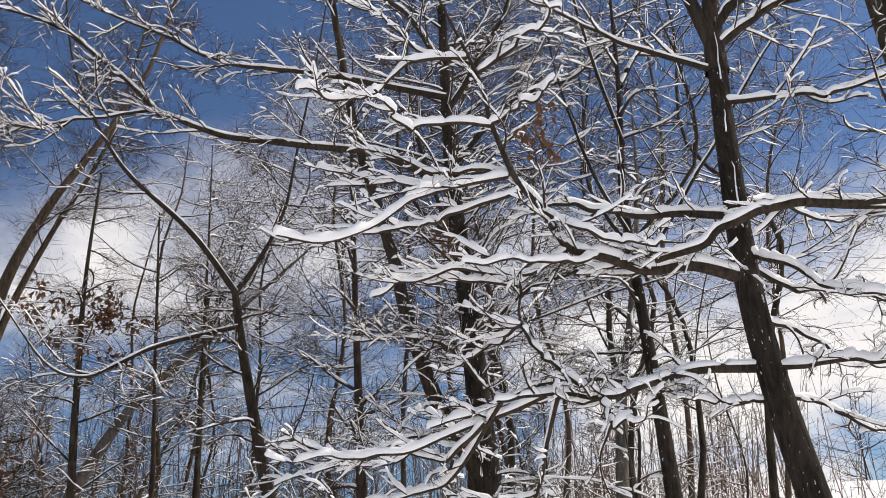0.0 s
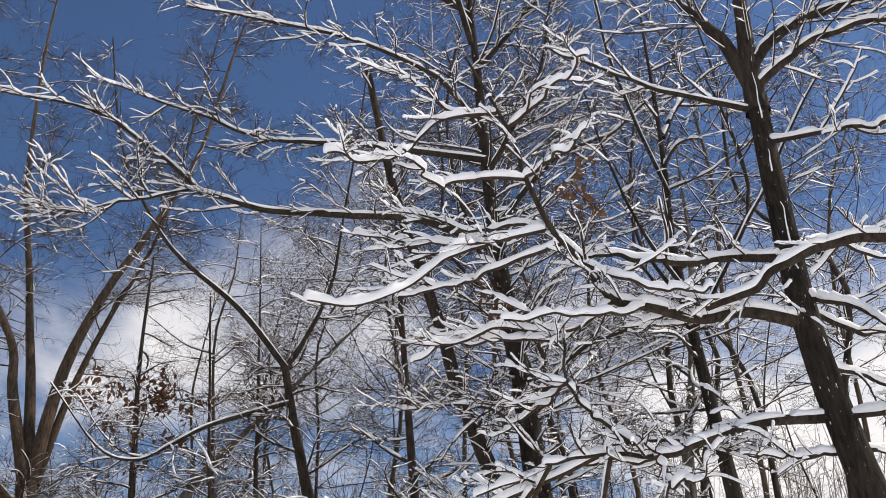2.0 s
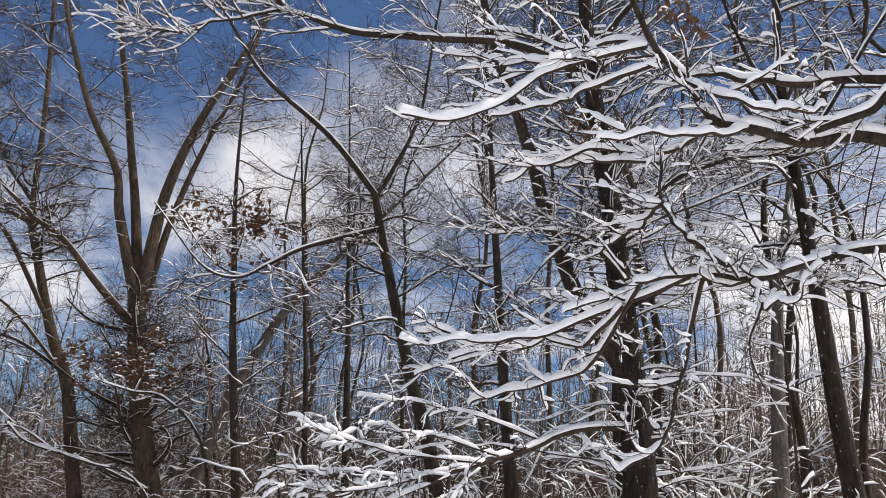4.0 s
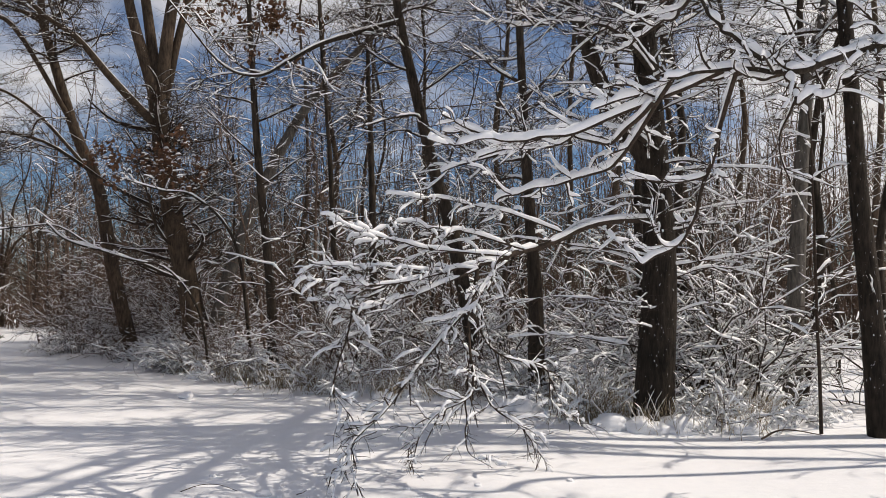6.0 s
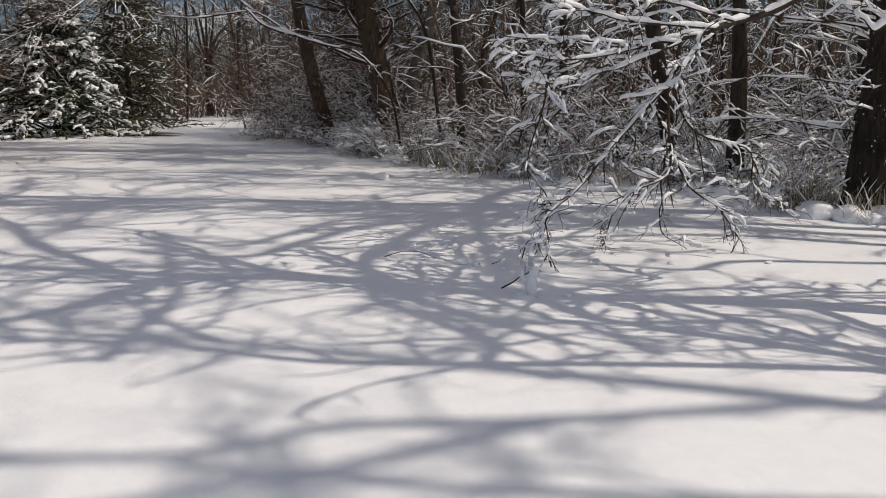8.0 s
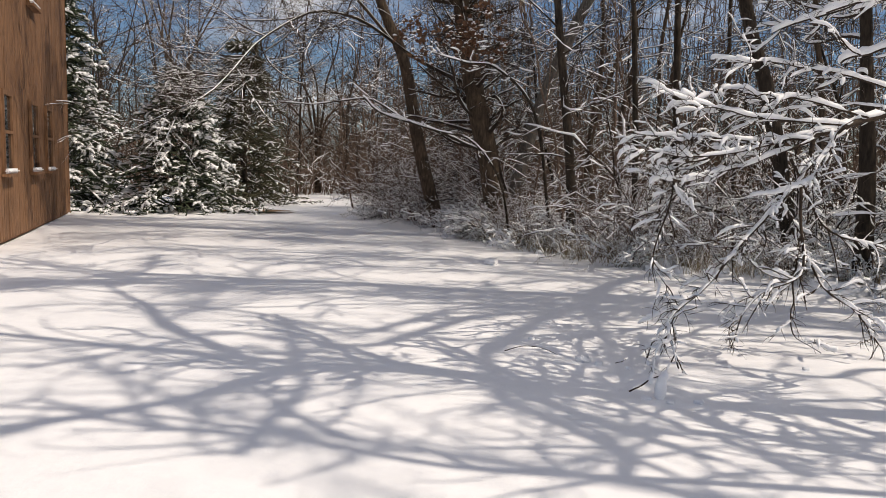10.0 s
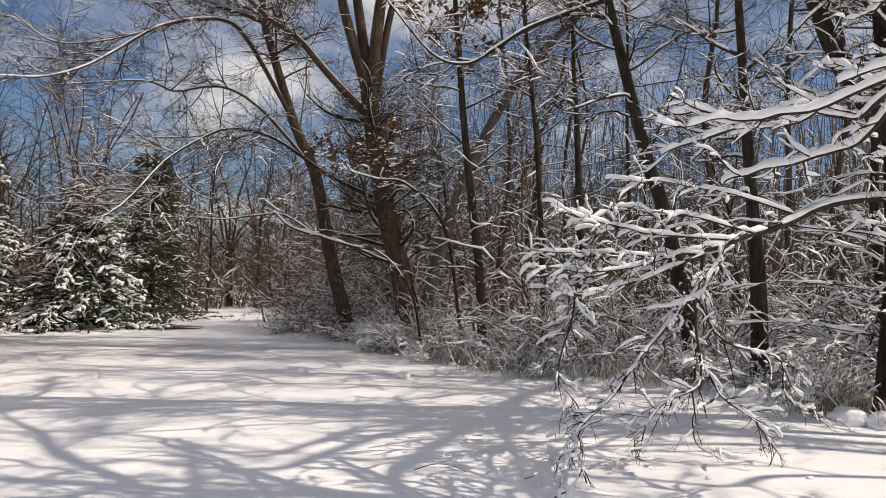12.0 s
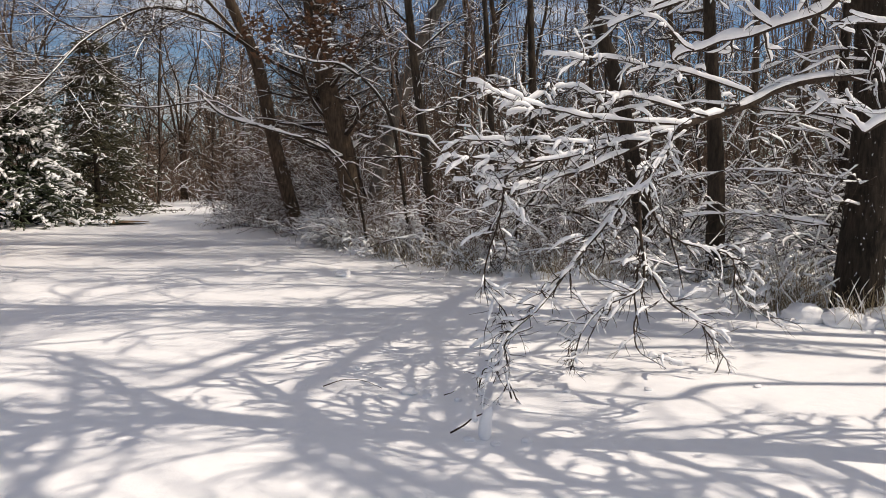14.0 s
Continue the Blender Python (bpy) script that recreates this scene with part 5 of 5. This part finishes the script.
def siding_material():
    m, nt, b = material("brown_stained_boards", 0.75, 0.2)
    n = noise_node(nt, 6, 7, 0.65, (6, 6, 0.35))
    r = ramp_node(nt, n.outputs["Fac"], [(0.25, (0.075, 0.038, 0.020)), (0.5, (0.20, 0.105, 0.056)), (0.75, (0.34, 0.20, 0.115))])
    k = noise_node(nt, 2.2, 4, 0.6, (3, 3, 1))
    kr = ramp_node(nt, k.outputs["Fac"], [(0.28, (0.45, 0.42, 0.40)), (0.42, (1, 1, 1)), (0.8, (1.15, 1.1, 1.05))])
    mx = nt.nodes.new("ShaderNodeMix"); mx.data_type, mx.blend_type = "RGBA", "MULTIPLY"
    mx.inputs[0].default_value = 1
    nt.links.new(r.outputs[0], mx.inputs[6]); nt.links.new(kr.outputs[0], mx.inputs[7])
    nt.links.new(mx.outputs[2], b.inputs["Base Color"])
    bump(nt, b, n.outputs["Fac"], 0.6, 0.01)
    return m


SIDING = siding_material()
DARK_ROOF = plain_material("dark_shingle", (0.04, 0.038, 0.036), (0.09, 0.085, 0.08), 9, 0.9)
PANE, _nt, _b = material("window_glass", 0.05, 0.5)
_b.inputs["Base Color"].default_value = (0.02, 0.025, 0.03, 1)
brown_house()


# ---- a low beige house seen through the wood ----
def beige_house():
    house = thing("house", "low beige house with a snowy roof behind the wood", "house", (23.2, 28.4, 0))
    house.rotation_euler = (0, 0, radians(-28))
    bm = bmesh.new()
    box(bm, -6, 6, -3.5, 3.5, 0, 3.6)
    part("wall", bm, STUCCO, house)
    for x0 in (-4.2, -1.0, 2.4):
        bm = bmesh.new()
        for a in ((x0, x0 + 0.08, 1.5, 2.9), (x0 + 1.12, x0 + 1.2, 1.5, 2.9), (x0 + 0.08, x0 + 1.12, 2.82, 2.9), (x0 + 0.08, x0 + 1.12, 1.5, 1.58)):
            box(bm, a[0], a[1], -3.57, -3.502, a[2], a[3])
        win = part("window", bm, WHITE_PAINT, house, "white-framed window")
        bm = bmesh.new()
        box(bm, x0 + 0.08, x0 + 1.12, -3.53, -3.503, 1.58, 2.82)
        part("pane", bm, PANE, win)
    for lo, hi, m, nm in ((0.0, 0.15, DARK_ROOF, "roof"), (0.155, 0.45, SNOW, "snow")):
        bm = bmesh.new()
        prof = [(-4.1, 3.5), (0, 5.3), (4.1, 3.5)]
        vs = [[bm.verts.new((xx, p, z + lo)) for p, z in prof] + [bm.verts.new((xx, p, z + hi)) for p, z in reversed(prof)] for xx in (-6.4, 6.4)]
        bm.faces.new(vs[0]); bm.faces.new(list(reversed(vs[1])))
        for j in range(6):
            bm.faces.new((vs[0][j], vs[1][j], vs[1][(j + 1) % 6], vs[0][(j + 1) % 6]))
        bmesh.ops.recalc_face_normals(bm, faces=bm.faces)
        part(nm, bm, m, house)


beige_house()


# ---- dry leaves kept on the oaks ----
def leaf_cluster(centre, size, count, seed, snowy=0.25):
    rng = np.random.default_rng(seed)
    ob = thing("leaf_cluster", "cluster of dry brown oak leaves dusted with snow", "leaves", centre, group="dry leaf clusters")
    c = np.array([0.0, 0, 0])
    hubs = rng.normal(0, 1, (max(4, count // 18), 3)) * np.array(size)
    V, Fq = [], []
    S, SF = [], []
    for i in range(count):
        p = hubs[rng.integers(len(hubs))] + rng.normal(0, 0.09, 3)
        a = unit(rng.normal(0, 1, 3) + np.array([0, 0, -0.6]))
        b = unit(np.cross(a, rng.normal(0, 1, 3)))
        n = np.cross(a, b)
        L, W = rng.uniform(0.09, 0.16), rng.uniform(0.025, 0.05)
        pts = [p, p + a * L * 0.35 + b * W + n * 0.02, p + a * L + n * 0.03 * rng.normal(), p + a * L * 0.45 - b * W + n * 0.02]
        Fq.append([len(V), len(V) + 1, len(V) + 2, len(V) + 3])
        V += pts
        if rng.random() < snowy:
            w = rng.uniform(0.02, 0.045)
            q = len(S)
            o = np.array([0, 0, 0.01])
            base = p + a * L * 0.4 + o
            S += [base + np.array(d) * w for d in ((-1, -0.8, 0), (1, -0.8, 0), (1, 0.8, 0), (-1, 0.8, 0))] + [base + np.array(d) * w for d in ((-0.5, -0.4, 0.7), (0.5, -0.4, 0.7), (0.5, 0.4, 0.7), (-0.5, 0.4, 0.7))]
            SF += [[q + 4, q + 5, q + 6, q + 7]] + [[q + j, q + (j + 1) % 4, q + 4 + (j + 1) % 4, q + 4 + j] for j in range(4)]
    lf = tagged(mesh_object("leaf_spray", V, Fq, LEAF, ob, False), kind="stuff")
    if S:
        tagged(mesh_object("snow", S, SF, SNOW, lf), kind="stuff")
    # the twigs that carry them
    Pt = np.stack([c + np.zeros((len(hubs), 3)), hubs * 0.5 + rng.normal(0, 0.03, hubs.shape), hubs], 1)
    v, q = tubes([(Pt, np.full(Pt.shape[:2], 0.006))], 3)
    tagged(mesh_object("twig_spray", v, q, TWIG, ob), kind="stuff")


leaf_cluster((-2.62, 15.25, 6.75), (0.55, 0.4, 0.28), 260, 11, 0.08)
leaf_cluster((-2.2, 15.2, 6.3), (0.45, 0.35, 0.25), 130, 12, 0.1)
leaf_cluster((-1.95, 15.2, 5.6), (0.4, 0.35, 0.3), 90, 15, 0.15)
leaf_cluster((-4.75, 15.6, 3.95), (0.65, 0.45, 0.22), 330, 13, 0.3)
leaf_cluster((-4.1, 15.6, 3.75), (0.45, 0.45, 0.2), 160, 14, 0.3)
leaf_cluster((2.72, 9.75, 6.15), (0.14, 0.12, 0.12), 40, 16, 0.1)
leaf_cluster((3.35, 8.1, 6.8), (0.16, 0.12, 0.2), 50, 17, 0.1)


# ---- grasses, drift lumps and dropped twigs on the snow ----
def grass_tuft(seed, n, height):
    rng = np.random.default_rng(seed)
    ob = thing("grass_tuft", "tuft of dry tan grass bent under snow", "grass", group="dry grass at the wood's edge")
    base = np.concatenate([rng.normal(0, 0.16, (n, 2)), np.zeros((n, 1))], 1)
    d = rng.normal(0, 0.32, (n, 3)); d[:, 2] = 1
    d = unit(d)
    k = 5
    P = np.empty((n, k, 3)); P[:, 0] = base
    L = rng.uniform(0.4, 1.0, n) * height
    for j in range(1, k):
        P[:, j] = P[:, j - 1] + d * (L / (k - 1))[:, None]
        d[:, :2] += rng.normal(0, 0.12, (n, 2)); d[:, 2] -= 0.10 * j * rng.random(n)
        d = unit(d)
    R = np.full((n, k), 0.0035) * np.linspace(1, 0.4, k)
    w = wood("blade_spray", [(P, R)], GRASS, ob, 3)
    cap("snow", [(P[::2], R[::2])], 0.018, seed + 1, w, 0.6, None, (0.15, 0.5))
    return ob


def edge_litter():
    rng = np.random.default_rng(91)
    for i in range(3):
        ob = grass_tuft(4000 + 10 * i, 60, 0.42 + 0.12 * i)
        placed(ob, strip(rng, 20, -4.6, 4.9, -0.25, 0.5) + strip(rng, 4, 2.2, 4.2, -1.0, -0.5), rng, 0.7, 1.3)

    def lump(seed):
        bm = bmesh.new()
        bmesh.ops.create_icosphere(bm, subdivisions=3, radius=1.0)
        for v in bm.verts:
            v.co *= 1 + 0.35 * noise.noise(v.co * 1.6 + Vector((seed * 3.1, 0, 0))) + 0.12 * noise.noise(v.co * 5 + Vector((0, seed, 0)))
            v.co.z *= 0.55
        for f in bm.faces:
            f.smooth = True
        me = bpy.data.meshes.new("snow_lump")
        bm.to_mesh(me); bm.free()
        me.materials.append(SNOW_GROUND)
        return tagged(new("snow_lump", me), "small lump of snow fallen from the branches", "snow lump", "snow lumps on the lawn")
    kinds = [lump(i) for i in range(3)]
    spots = [(-0.46, 5.76, 0.035), (-0.30, 5.70, 0.03), (-0.12, 5.78, 0.035), (-0.98, 6.70, 0.06), (-0.85, 6.62, 0.035), (-0.62, 6.58, 0.03), (0.12, 6.9, 0.03), (0.7, 7.0, 0.03), (-1.5, 7.3, 0.03), (1.5, 7.2, 0.03), (2.85, 9.78, 0.20), (3.3, 9.74, 0.24), (3.02, 9.70, 0.16), (2.55, 9.95, 0.22), (3.62, 9.9, 0.20), (4.0, 9.6, 0.18)]
    x = rng.uniform(-4.5, 6, 34)
    spots += [(a, float(np.interp(a, EDGE_X, EDGE_Y)) - 0.1 + rng.normal(0, 0.3), rng.uniform(0.05, 0.20)) for a in x]
    for i, (a, b, r) in enumerate(spots):
        m = pose(a, b, r * 0.25 + float(ground_height(a, b)), 0, 0, rng.uniform(0, 360)) @ Matrix.Scale(r, 4)
        copy_thing(kinds[i % 3], m)
    for o, (a, b) in zip(kinds, ((-3.1, 13.0), (2.4, 11.0), (4.5, 9.8))):
        o.matrix_basis = pose(a, b, 0.02) @ Matrix.Scale(0.12, 4)
    sticks = [([(-1.62, 6.72, 0.02), (-1.48, 6.78, 0.06), (-1.34, 6.74, 0.07), (-1.18, 6.68, 0.03)], 0.004),
              ([(-0.72, 6.58, 0.02), (-0.64, 6.60, 0.05)], 0.004), ([(3.9, 8.9, 0.03), (4.2, 9.05, 0.10), (4.6, 9.0, 0.05)], 0.012)]
    for i, (p, r) in enumerate(sticks):
        v, q = tubes([spline(p, 10, r, r * 0.4, 0.004, i)], 6)
        tagged(mesh_object("fallen_twig", v, q, TWIG), "thin dark twig dropped on the snow", "twig", "twigs dropped on the snow")


edge_litter()


def fallen_branch():
    """A broken twig stuck in the lawn, with upright clots of snow on it."""
    ob = thing("fallen_branch", "broken dark twig stuck in the lawn under upright clots of snow", "branch", (-0.44, 5.80, 0))
    wood("twig", [spline([(-0.57, 5.76, 0.02), (-0.49, 5.79, 0.06), (-0.43, 5.80, 0.11), (-0.36, 5.81, 0.14)], 10, 0.006, 0.004, 0.003, 5)], TWIG, ob, 6)
    for i, (pts, r) in enumerate((([(-0.37, 5.80, -0.03), (-0.365, 5.80, 0.06), (-0.345, 5.81, 0.12), (-0.330, 5.82, 0.18)], 0.046), ([(-0.425, 5.80, 0.08), (-0.43, 5.80, 0.12), (-0.428, 5.80, 0.16)], 0.022))):
        P, R = spline(pts, 12, r, r * 0.55, 0.006, 30 + i)
        R = R * np.sqrt(np.maximum(1 - np.linspace(-0.95, 1, 12) ** 6, 0.002))[None]
        v, q = tubes([(P, R)], 10)
        mesh_object("snow", v - np.array(ob.location), q, SNOW, ob)


fallen_branch()

# bare strip of needle litter under the spruces
v, q = [], []
_r = np.random.default_rng(8)
for i in range(26):
    a = i / 26 * 6.283
    v.append((-13.0 + math.cos(a) * 1.25 * (1 + 0.2 * math.sin(3 * a)), 23.6 + math.sin(a) * 0.75, 0.055))
me = bpy.data.meshes.new("bare_patch")
me.from_pydata(v, [], [list(range(26))])
me.materials.append(LITTER)
tagged(new("bare_patch", me), "bare brown patch of needle litter beside the spruce", "ground", kind="structure")
